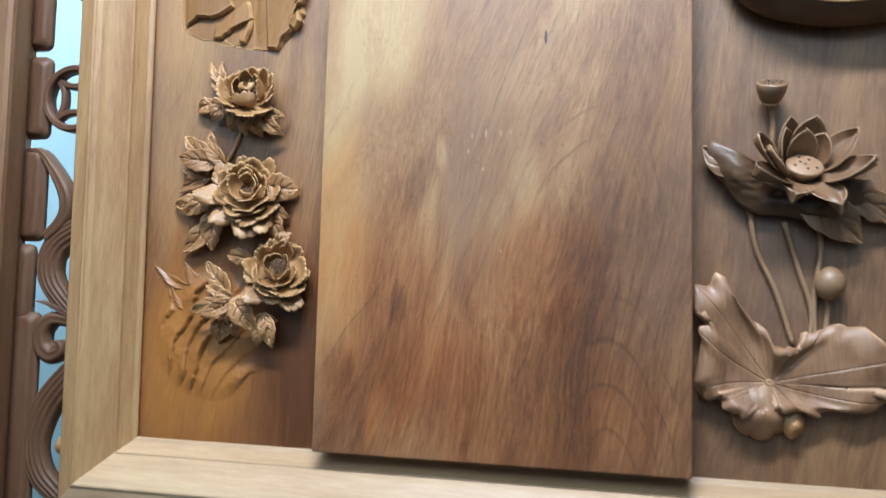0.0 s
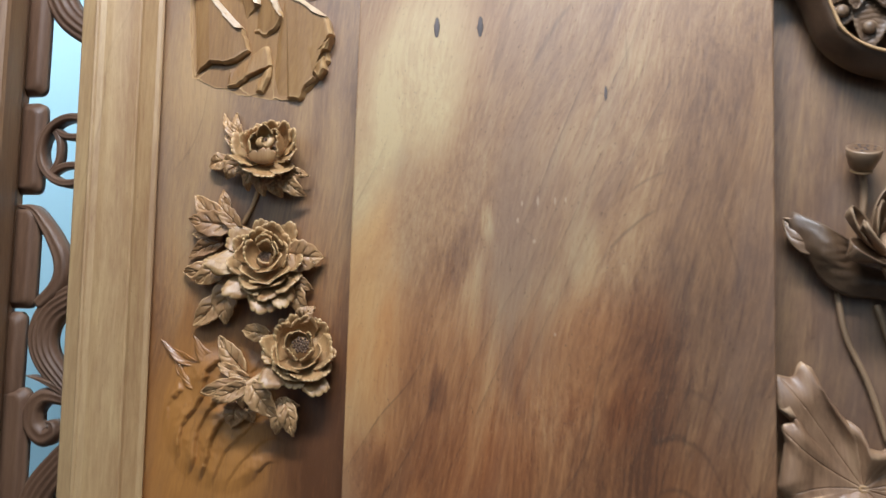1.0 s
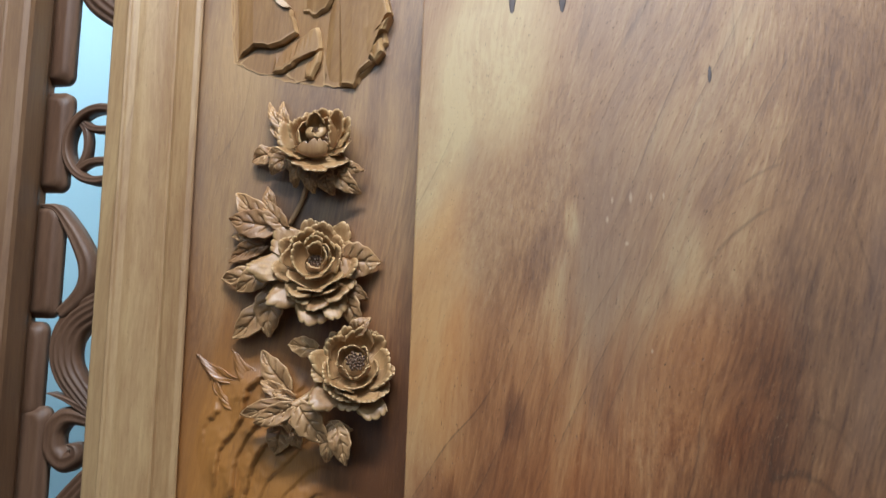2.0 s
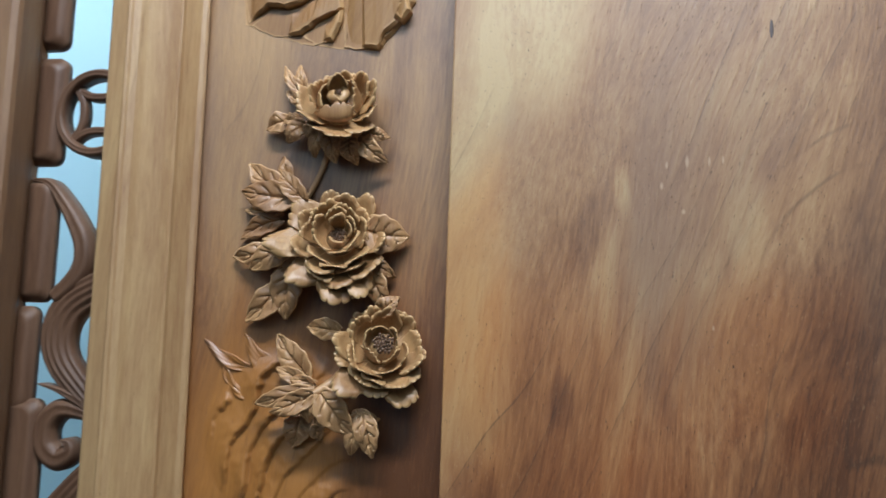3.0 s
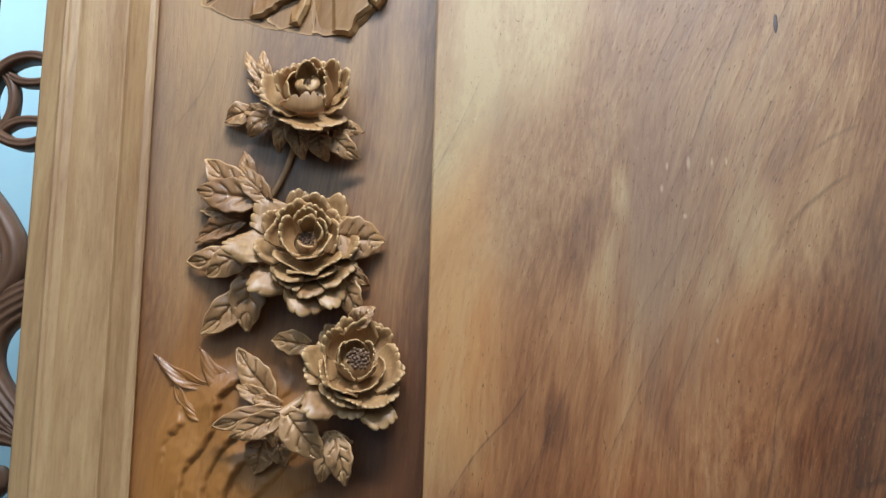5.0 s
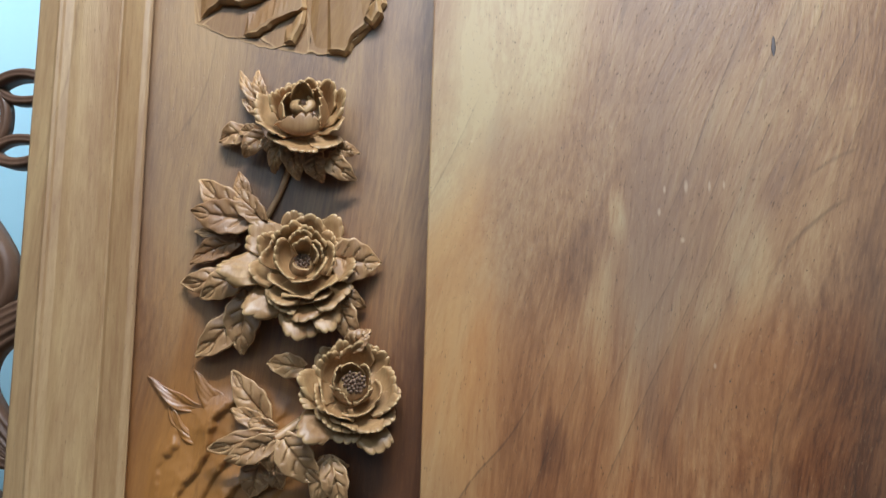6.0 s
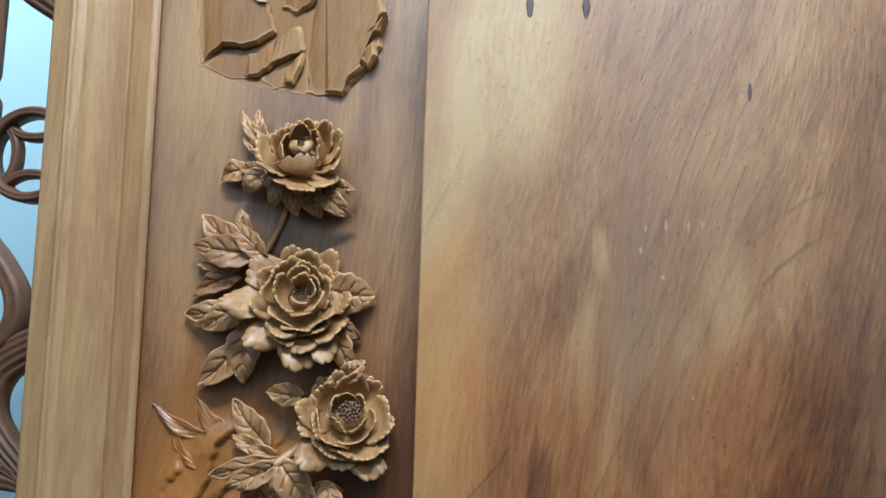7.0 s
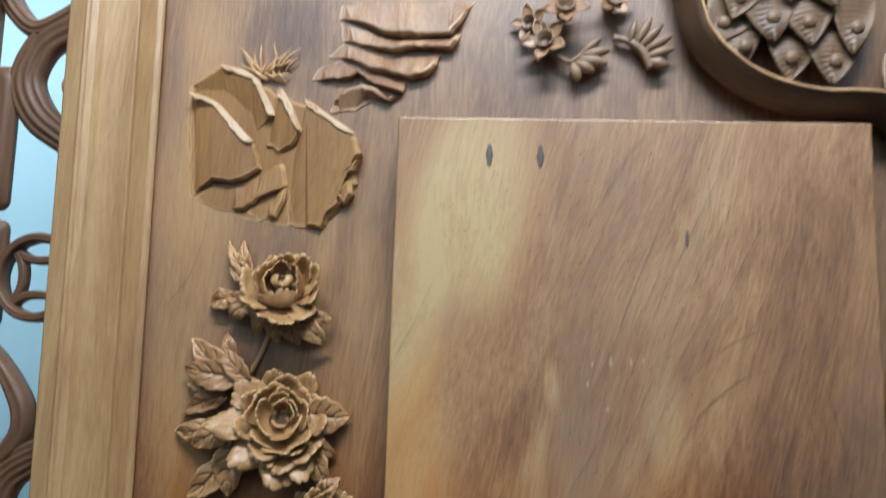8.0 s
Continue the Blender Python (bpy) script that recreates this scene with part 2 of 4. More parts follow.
feather_wood = wood("feather_wood", (0.050, 0.027, 0.014), (0.22, 0.135, 0.066), swirl=1.4, shift=2.6, rough=0.46, gloss=0.6, pores=0.4, vary=0.3, worn=0.6)
bloom_wood = wood("bloom_wood", (0.070, 0.037, 0.019), (0.31, 0.190, 0.095), grey=(0.15, 0.095, 0.060), swirl=1.4, shift=4.6, rough=0.42, gloss=0.75, pores=0.4, vary=0.3, worn=0.7)
lotus_wood = wood("lotus_wood", (0.105, 0.053, 0.028), (0.45, 0.280, 0.150), grey=(0.27, 0.175, 0.120), swirl=1.4, shift=6.1, rough=0.44, gloss=0.7, pores=0.4, vary=0.3, worn=0.6)
rock_wood = wood("rock_wood", (0.155, 0.074, 0.026), (0.42, 0.248, 0.088), lean=-10, swirl=1.5, shift=9.4, rough=0.46, gloss=0.6, pores=0.6, worn=0.7, bandy=0.45)
dark_wood = wood("dark_wood", (0.055, 0.045, 0.042), (0.15, 0.125, 0.115), shift=0.6, rough=0.6)
blue_paint = plain_paint("blue_paint", (0.50, 0.76, 0.86), 0.5)
# unseen room surfaces: grey and near black to hold down bounced light
grey_paint = plain_paint("grey_paint", (0.36, 0.36, 0.36), 0.7)
dark_floor_paint = plain_paint("dark_floor_paint", (0.09, 0.08, 0.075), 0.4)

# ---------------------------------------------------------------- mesh helpers
PANEL_Y = 0.006
WALL_Y = 0.45
SCREEN_BACK = 0.034


def part(name, bm, material, parent=None, label="", smooth=True):
    me = bpy.data.meshes.new(name)
    bmesh.ops.recalc_face_normals(bm, faces=bm.faces)
    bm.to_mesh(me)
    bm.free()
    me.materials.append(material)
    if smooth:
        me.polygons.foreach_set("use_smooth", [True] * len(me.polygons))
    ob = new(name, me)
    if parent:
        ob.parent = parent
    if label:
        tagged(ob, label)
    return ob


def thing(name, label, category, group="", m=Matrix(), kind=""):
    ob = new(name)
    ob.empty_display_size = 0.02
    ob.matrix_world = m
    return tagged(ob, label, category, group, kind)


def box(x0, x1, y0, y1, z0, z1, bevel=0.0, cuts=0):
    bm = bmesh.new()
    bmesh.ops.create_cube(bm, size=1)
    bmesh.ops.transform(bm, matrix=Matrix.Translation(((x0 + x1) / 2, (y0 + y1) / 2, (z0 + z1) / 2)) @ Matrix.Diagonal((x1 - x0, y1 - y0, z1 - z0, 1)), verts=bm.verts)
    if bevel:
        bmesh.ops.bevel(bm, geom=bm.edges, offset=bevel, segments=2, affect="EDGES", profile=0.5)
    return bm


def sheet(fn, nu, nv, thick):
    """A solid sheet over u in 0..1, v in -1..1."""
    bm = bmesh.new()
    pts = [[Vector(fn(i / nu, 2 * j / nv - 1)) for j in range(nv + 1)] for i in range(nu + 1)]
    front, back = [], []
    for i in range(nu + 1):
        f, b = [], []
        for j in range(nv + 1):
            du = pts[min(i + 1, nu)][j] - pts[max(i - 1, 0)][j]
            dv = pts[i][min(j + 1, nv)] - pts[i][max(j - 1, 0)]
            n = du.cross(dv)
            n = n.normalized() if n.length > 1e-12 else Vector((0, 0, 0))
            f.append(bm.verts.new(pts[i][j] + n * thick / 2))
            b.append(bm.verts.new(pts[i][j] - n * thick / 2))
        front.append(f)
        back.append(b)
    for i in range(nu):
        for j in range(nv):
            bm.faces.new((front[i][j], front[i][j + 1], front[i + 1][j + 1], front[i + 1][j]))
            bm.faces.new((back[i][j], back[i + 1][j], back[i + 1][j + 1], back[i][j + 1]))
    loop = [(0, j) for j in range(nv)] + [(i, nv) for i in range(nu)] + [(nu, j) for j in range(nv, 0, -1)] + [(i, 0) for i in range(nu, 0, -1)]
    for (a, b), (c, d) in zip(loop, loop[1:] + loop[:1]):
        bm.faces.new((front[a][b], front[c][d], back[c][d], back[a][b]))
    return bm


def slab(outline, base_y, scale=0.001, lift=0.0, rag=0.0009, seed=0):
    """A low carved facet: an outline (x, z, height in mm) standing out of the panel, with a hand-cut edge."""
    rnd = random.Random(seed)
    pts = []
    k = len(outline)
    for i in range(k):
        a, b = outline[i], outline[(i + 1) % k]
        m = max(1, int(math.hypot(a[0] - b[0], a[1] - b[1]) / 0.004))
        for j in range(m):
            f = j / m
            w = rag if j else 0
            pts.append(tuple(a[c] + (b[c] - a[c]) * f + (rnd.uniform(-w, w) if c < 2 else 0) for c in range(3)))
    cx, cz = sum(p[0] for p in pts) / len(pts), sum(p[1] for p in pts) / len(pts)
    bm = bmesh.new()
    rims = []
    for inset, drop in ((0.0, 0.0), (0.0, 0.0024), (0.0021, 0.0), (0.004, 0.0)):
        ring = []
        for x, z, h in pts:
            y = base_y - lift - h * scale if h > 2.5 else base_y - 0.0003 - 0.4 * lift
            if not rims:
                y = base_y + 0.001
            elif h > 2.5:
                y = min(y + drop, base_y + 0.0005)
            grow = 1 - inset / max(0.006, math.hypot(x - cx, z - cz))
            ring.append(bm.verts.new((cx + (x - cx) * grow, y, cz + (z - cz) * grow)))
        rims.append(ring)
    n = len(pts)
    for a, b in zip(rims, rims[1:]):
        for i in range(n):
            bm.faces.new((a[i], a[(i + 1) % n], b[(i + 1) % n], b[i]))
    top = bm.faces.new(rims[-1])
    bmesh.ops.triangulate(bm, faces=[top], ngon_method="BEAUTY")
    return bm


def curve_points(pts, per=10):
    """Catmull-Rom through points of any dimension."""
    p = [Vector(q) for q in pts]
    p = [2 * p[0] - p[1]] + p + [2 * p[-1] - p[-2]]
    out = []
    for i in range(1, len(p) - 2):
        a, b, c, d = p[i - 1:i + 3]
        for k in range(per):
            t = k / per
            out.append(0.5 * ((2 * b) + (c - a) * t + (2 * a - 5 * b + 4 * c - d) * t * t + (3 * b - a - 3 * c + d) * t ** 3))
    out.append(p[-2])
    return out


def band(path, front, back, grooves=3, depth=0.0022, dome=0.004, closed=False, per=10):
    """A flat ribbon of wood along (x, z, width), carved with ridges along it."""
    pts = curve_points(path, per) if not closed else [Vector(q) for q in path]
    n, m = len(pts), max(4, grooves * 4)
    bm = bmesh.new()
    rows = []
    for i, p in enumerate(pts):
        a = pts[(i - 1) % n] if closed or i else pts[0]
        b = pts[(i + 1) % n] if closed or i < n - 1 else pts[-1]
        t = Vector((b[0] - a[0], b[1] - a[1])).normalized()
        s = Vector((t[1], -t[0]))
        row = []
        w = p[2] / 2
        row.append(bm.verts.new((p[0] - s[0] * w, back, p[1] - s[1] * w)))
        for k in range(m + 1):
            v = 2 * k / m - 1
            h = dome * (1 - v * v) + (depth * (abs(math.sin(math.pi * grooves * (v + 1) / 2)) ** 0.7 - 0.6) if grooves > 1 else 0)
            row.append(bm.verts.new((p[0] + s[0] * w * v, front - h, p[1] + s[1] * w * v)))
        row.append(bm.verts.new((p[0] + s[0] * w, back, p[1] + s[1] * w)))
        rows.append(row)
    for i in range(n if closed else n - 1):
        a, b = rows[i], rows[(i + 1) % n]
        for k in range(len(a)):
            bm.faces.new((a[k], a[(k + 1) % len(a)], b[(k + 1) % len(a)], b[k]))
    if not closed:
        bm.faces.new(rows[0])
        bm.faces.new(rows[-1][::-1])
    return bm


def tube(path, ring=8):
    """A round stem along (x, y, z, radius)."""
    pts = curve_points(path, 8)
    bm = bmesh.new()
    rows = []
    for i, p in enumerate(pts):
        t = (Vector(pts[min(i + 1, len(pts) - 1)][:3]) - Vector(pts[max(i - 1, 0)][:3])).normalized()
        a = t.cross(Vector((0, 1, 0))).normalized()
        b = t.cross(a)
        rows.append([bm.verts.new(Vector(p[:3]) + (a * math.cos(2 * math.pi * k / ring) + b * math.sin(2 * math.pi * k / ring)) * p[3]) for k in range(ring)])
    for a, b in zip(rows, rows[1:]):
        for k in range(ring):
            bm.faces.new((a[k], a[(k + 1) % ring], b[(k + 1) % ring], b[k]))
    bm.faces.new(rows[0])
    bm.faces.new(rows[-1][::-1])
    return bm


def lathe(profile, m=Matrix(), ring=16):
    """A turned solid from (radius, height), standing along its own z."""
    bm = bmesh.new()
    rows = [[bm.verts.new(m @ Vector((r * math.cos(2 * math.pi * k / ring), r * math.sin(2 * math.pi * k / ring), h))) for k in range(ring)] for r, h in profile]
    for a, b in zip(rows, rows[1:]):
        for k in range(ring):
            bm.faces.new((a[k], a[(k + 1) % ring], b[(k + 1) % ring], b[k]))
    bm.faces.new(rows[0][::-1])
    bm.faces.new(rows[-1])
    return bm


# carved work stands on the panel: its own x to the right, y up, z out of the panel
OUT = Matrix(((1, 0, 0, 0), (0, 0, -1, 0), (0, 1, 0, 0), (0, 0, 0, 1)))


def on_panel(x, z, out=0.0, face_up=0.0, face_side=0.0):
    return Matrix.Translation((x, PANEL_Y - out, z)) @ OUT @ pose(0, 0, 0, -face_up, face_side, 0)


def petal_sheet(phi, r0, h0, length, width, tilt, curl, cup, ruffle, scallops, seed, point=0.0, thick=0.0013, nu=14, nv=60):
    """A petal that starts at radius r0 and height h0 in the direction phi, rises by tilt and bends by curl (degrees)."""
    rnd = random.Random(seed)
    ph, ph2 = rnd.uniform(0, 6), rnd.uniform(-0.3, 0.3)
    cs, sn, steps = [0.0], [0.0], 20
    for i in range(steps):
        a = radians(tilt + curl * (i + 0.5) / steps)
        cs.append(cs[-1] + math.cos(a) / steps)
        sn.append(sn[-1] + math.sin(a) / steps)

    def at(u, v):
        if point:
            r = length * (1 - 0.10 * v * v)
            w = width * max(0.03, math.sin(math.pi * min(1, 0.12 + 0.88 * u) ** 1.15)) ** 0.85 if u < 0.995 else width * 0.02
        else:
            lobes = abs(math.cos(scallops * 0.5 * math.pi * v + ph)) ** 0.55
            r = length * (1 - 0.34 * abs(v) ** 2.6 * u + 0.11 * (lobes - 0.7) * u ** 5 + 0.07 * math.sin(2 * v + ph) * u)
            w = width * math.sin(math.pi * (0.16 + 0.40 * u))
        k = min(steps - 1, int(u * steps))
        f = u * steps - k
        rad, hgt = (cs[k] + (cs[k + 1] - cs[k]) * f) * r, (sn[k] + (sn[k + 1] - sn[k]) * f) * r
        hgt += cup * width * v * v * u + ruffle * u ** 3 * math.sin(2.2 * math.pi * v + ph2 + ph) + 0.12 * ruffle * u ** 5 * math.sin(scallops * math.pi * v + ph)
        hgt += 0.0003 * math.sin(9 * v + ph) * u
        rr = r0 + rad
        th = phi + w * v / (abs(rr) + 0.45 * width)
        return Vector((rr * math.cos(th), rr * math.sin(th), h0 + hgt))

    return sheet(at, nu, nv, thick)


def leaf_sheet(x0, z0, x1, z1, width, h0=0.004, arch=0.004, h1=0.002, bend=0.0, seed=0, veins=5, jag=0.03, origin=(0, 0, 0), fold=0.30, thick=0.0015, nu=100, nv=24, groove=0.0016, cut=0.055):
    """A pointed leaf from its base to its tip on the panel, with cut veins."""
    rnd = random.Random(seed)
    ln = math.hypot(x1 - x0, z1 - z0)
    dx, dz = (x1 - x0) / ln, (z1 - z0) / ln
    px, pz = -dz, dx
    ph, wv = rnd.uniform(0, 6), rnd.uniform(0.7, 1.3)

    def at(u, v):
        w = width * max(0.02, math.sin(math.pi * (0.06 + 0.94 * u) ** 0.85)) ** 0.8 if u < 0.99 else width * 0.01
        w *= 1 + jag * math.sin(veins * 2 * math.pi * u + ph)
        off = bend * math.sin(math.pi * u) * ln
        uu = u - 0.10 * v * v * (1 - u)
        h = h0 + (h1 - h0) * u + arch * math.sin(math.pi * u) + fold * width * (abs(v) - 0.45 * v * v)
        h += 0.0009 * wv * math.sin(2.2 * math.pi * u + ph + 2 * v)
        h -= groove * 1.4 * math.exp(-(v / 0.09) ** 2) * (1 - u)
        side = (u * veins - abs(v) * 1.3 + 0.12 * wv * (v > 0)) % 1.0
        h -= groove * math.exp(-((side - 0.5) / cut) ** 2) * min(1, abs(v) * 5) * (1 - min(1, abs(v) / 0.8) ** 6)
        h += 0.00022 * math.sin(2 * math.pi * side) * min(1, abs(v) * 2)
        return Vector((x0 + dx * ln * uu + px * (w * v + off) - origin[0], PANEL_Y - max(h, -0.001) - origin[1], z0 + dz * ln * uu + pz * (w * v + off) - origin[2]))

    return sheet(at, nu, nv, thick)


# ---------------------------------------------------------------- the room
tagged(part("wall_north", box(-3.2, 3.2, WALL_Y, WALL_Y + 0.15, 0, CEILING), blue_paint), "light blue painted wall behind the standing screen", "wall", kind="structure")
tagged(part("wall_south", box(-3.2, 3.2, -3.35, -3.2, 0, CEILING), grey_paint), "unseen room wall, grey to limit bounced light", "wall", kind="structure")
tagged(part("wall_west", box(-3.35, -3.2, -3.2, WALL_Y, 0, CEILING), grey_paint), "unseen room wall, grey to limit bounced light", "wall", kind="structure")
tagged(part("wall_east", box(3.2, 3.35, -3.2, WALL_Y, 0, CEILING), grey_paint), "unseen room wall, grey to limit bounced light", "wall", kind="structure")
tagged(part("floor", box(-3.35, 3.35, -3.35, WALL_Y + 0.15, -0.1, 0), dark_floor_paint), "unseen room floor, dark to limit bounced light", "floor", kind="structure")
tagged(part("ceiling", box(-3.35, 3.35, -3.35, WALL_Y + 0.15, CEILING, CEILING + 0.1), grey_paint), "unseen room ceiling, grey to limit bounced light", "ceiling", kind="structure")

# ---------------------------------------------------------------- the panel, its moulded frame and the outer border
LEFT, LEFT_TOP, RIGHT, LOW, HIGH = -0.1885, -0.1965, 0.511, 1.196, 2.06
panel = thing("backing_panel", "brown hardwood back panel inside the moulded frame", "wood panel")
seams = [LEFT_TOP - 0.004, -0.114, -0.022, 0.075, 0.19, 0.30, 0.418, RIGHT + 0.004]
for x0, x1 in zip(seams, seams[1:]):
    part("stave", box(x0, x1, PANEL_Y, SCREEN_BACK, LOW - 0.004, HIGH + 0.004), panel_wood, panel, smooth=False)

# moulding: distance out from the panel's edge, and y
PROFILE = [(0.003, 0.0075), (0.003, 0.0035), (-0.0005, 0.003), (-0.0008, 0.0015), (0.0005, 0.0002), (0.0025, -0.0008), (0.0035, -0.0015), (0.0105, -0.0115), (0.0113, -0.0140), (0.0122, -0.0147), (0.0130, -0.0143),
           (0.0175, -0.0190), (0.0235, -0.0245), (0.0290, -0.0296), (0.0315, -0.0325), (0.0325, -0.0337), (0.0365, -0.0362), (0.0375, -0.0374),
           (0.0392, -0.0380), (0.0408, -0.0374), (0.0415, -0.0366), (0.048, -0.0356), (0.0540, -0.0346), (0.0555, -0.0335), (0.0558, -0.031), (0.0558, SCREEN_BACK + 0.002), (0.003, SCREEN_BACK + 0.002)]


def moulding(ax, az, bx, bz, ox, oz, mx0, mz0, mx1, mz1):
    """One side of the frame from corner a to corner b; o points outwards, m0 and m1 are the mitres."""
    bm = bmesh.new()
    rows = []
    steps = 24
    for i in range(steps + 1):
        f = i / steps
        row = []
        for d, y in PROFILE:
            x = (ax + mx0 * d) * (1 - f) + (bx + mx1 * d) * f
            z = (az + mz0 * d) * (1 - f) + (bz + mz1 * d) * f
            row.append(bm.verts.new((x, y, z)))
        rows.append(row)
    for a, b in zip(rows, rows[1:]):
        for k in range(len(a)):
            bm.faces.new((a[k], a[(k + 1) % len(a)], b[(k + 1) % len(a)], b[k]))
    bm.faces.new(rows[0])
    bm.faces.new(rows[-1][::-1])
    return bm


frame_thing = thing("panel_frame", "honey-coloured moulded hardwood frame with mitred corners", "frame")
part("stile", moulding(LEFT, LOW, LEFT_TOP, HIGH, -1, 0, -1, -1, -1, 1), frame_wood, frame_thing, smooth=False)
part("stile", moulding(RIGHT, LOW, RIGHT, HIGH, 1, 0, 1, -1, 1, 1), frame_wood, frame_thing, smooth=False)
part("rail", moulding(LEFT, LOW, RIGHT, LOW, 0, -1, -1, -1, 1, -1), rail_wood, frame_thing, smooth=False)
part("rail", moulding(LEFT_TOP, HIGH, RIGHT, HIGH, 0, 1, -1, 1, 1, 1), rail_wood, frame_thing, smooth=False)

# the smooth board that carries the calendar
B0, B1, BZ0, BZ1, BOARD_Y = 0.0, 0.32, 1.2, 1.6455, -0.025
board = thing("calendar_board", "smooth honey-brown hardwood board with swirling grain, mounted before the panel", "board")
bm = box(B0, B1, BOARD_Y, PANEL_Y - 0.0005, BZ0, BZ1, 0.0012)
for v in bm.verts:  # the top was not cut quite square
    f = (v.co.z - BZ0) / (BZ1 - BZ0)
    v.co.z += f * (0.0015 - 0.0055 * v.co.x / B1)
    v.co.x -= 0.003 * f * f * v.co.x / B1
part("plank", bm, board_wood, board, smooth=False)


def knot_mark(x, z, w, h, seed):
    rnd = random.Random(seed)

    def at(u, v):
        a = math.pi * u
        wob = 1 + 0.10 * math.sin(4 * a + seed)
        return Vector((x + 0.8 * w * max(0.0, math.sin(a)) ** 0.5 * v * wob, BOARD_Y - 0.00025 - 0.0003 * (1 - v * v) * math.sin(a), z + h * (2 * u - 1)))

    return sheet(at, 12, 6, 0.0002)


part("knot", knot_mark(0.065, 1.619, 0.0028, 0.0085, 1), dark_wood, board, "dark filled slot in the board")
part("knot", knot_mark(0.100, 1.618, 0.0028, 0.0085, 2), dark_wood, board, "dark filled slot in the board")
part("knot", knot_mark(0.1975, 1.562, 0.0014, 0.006, 3), dark_wood, board, "small dark knot")

# outer stile of the whole screen
outer = thing("outer_frame", "tall brown hardwood outer stile of the screen", "frame")
bm = bmesh.new()
prof = [(-0.41, 0.016), (-0.41, -0.030), (-0.405, -0.034), (-0.331, -0.034), (-0.3265, -0.032), (-0.3255, -0.028), (-0.3275, -0.010), (-0.329, -0.004), (-0.333, 0.002), (-0.335, 0.006), (-0.336, 0.014), (-0.350, 0.016)]
rows = [[bm.verts.new((x, y, 2.16 * i / 36)) for x, y in prof] for i in range(37)]
for a, b in zip(rows, rows[1:]):
    for k in range(len(a)):
        bm.faces.new((a[k], a[(k + 1) % len(a)], b[(k + 1) % len(a)], b[k]))
bm.faces.new(rows[0])
bm.faces.new(rows[-1][::-1])
part("stile", bm, outer_wood, outer, smooth=False)
for x in (-0.3895, -0.3480):
    bm = bmesh.new()
    rows = [[bm.verts.new((x + 0.0022 * math.cos(a * math.pi / 6), -0.0335 - 0.0016 * math.sin(a * math.pi / 6), z)) for a in range(7)] for z in (0.0, 2.16)]
    for k in range(6):
        bm.faces.new((rows[0][k], rows[0][k + 1], rows[1][k + 1], rows[1][k]))
    bm.faces.new((rows[0][6], rows[0][0], rows[1][0], rows[1][6]))
    part("bead", bm, outer_wood, outer)


def bracket(z0, z1, x1, x0=-0.338):
    """A bevelled lip on the stile with rounded ends."""
    bm = bmesh.new()
    rings = []
    for inset, y in ((0.0, 0.016), (0.0, 0.0095), (0.0035, 0.0075), (0.0045, 0.0055), (0.008, 0.0050)):
        ring = []
        r = min(0.008, (z1 - z0) / 2 - inset)
        xa, za, zb = x1 - inset, z0 + inset, z1 - inset
        ring.append((x0, za))
        for k in range(7):
            a = -math.pi / 2 + k * math.pi / 12
            ring.append((xa - r + r * math.cos(a), za + r + r * math.sin(a) - 0.0))
        for k in range(7):
            a = k * math.pi / 12
            ring.append((xa - r + r * math.cos(a), zb - r + r * math.sin(a)))
        ring.append((x0, zb))
        rings.append([bm.verts.new((x, y, z)) for x, z in ring])
    n = len(rings[0])
    for a, b in zip(rings, rings[1:]):
        for k in range(n):
            bm.faces.new((a[k], a[(k + 1) % n], b[(k + 1) % n], b[k]))
    bm.faces.new(rings[0])
    bm.faces.new(rings[-1][::-1])
    return bm


# its twin on the far side, and the rails that carry the inner frame
twin = box(0.658, 0.732, -0.034, 0.016, 0, 2.16, 0.004)
part("stile", twin, outer_wood, outer, smooth=False)
for z in (0.98, 2.122):
    part("rail", box(-0.336, 0.658, -0.020, 0.014, z, z + 0.038, 0.003), outer_wood, outer, smooth=False)

# the pierced border between the two frames
openwork = thing("pierced_border", "dark brown pierced scrollwork border with a coin ring", "carved border")
for z0, z1, x1 in ((1.583, 1.70, -0.3165), (1.490, 1.5755, -0.3140), (1.384, 1.4795, -0.3135), (1.300, 1.381, -0.3215), (1.05, 1.312, -0.3115)):
    part("lip", bracket(z0, z1, x1), openwork_wood, openwork)
FRONT, BACK = 0.010, 0.019
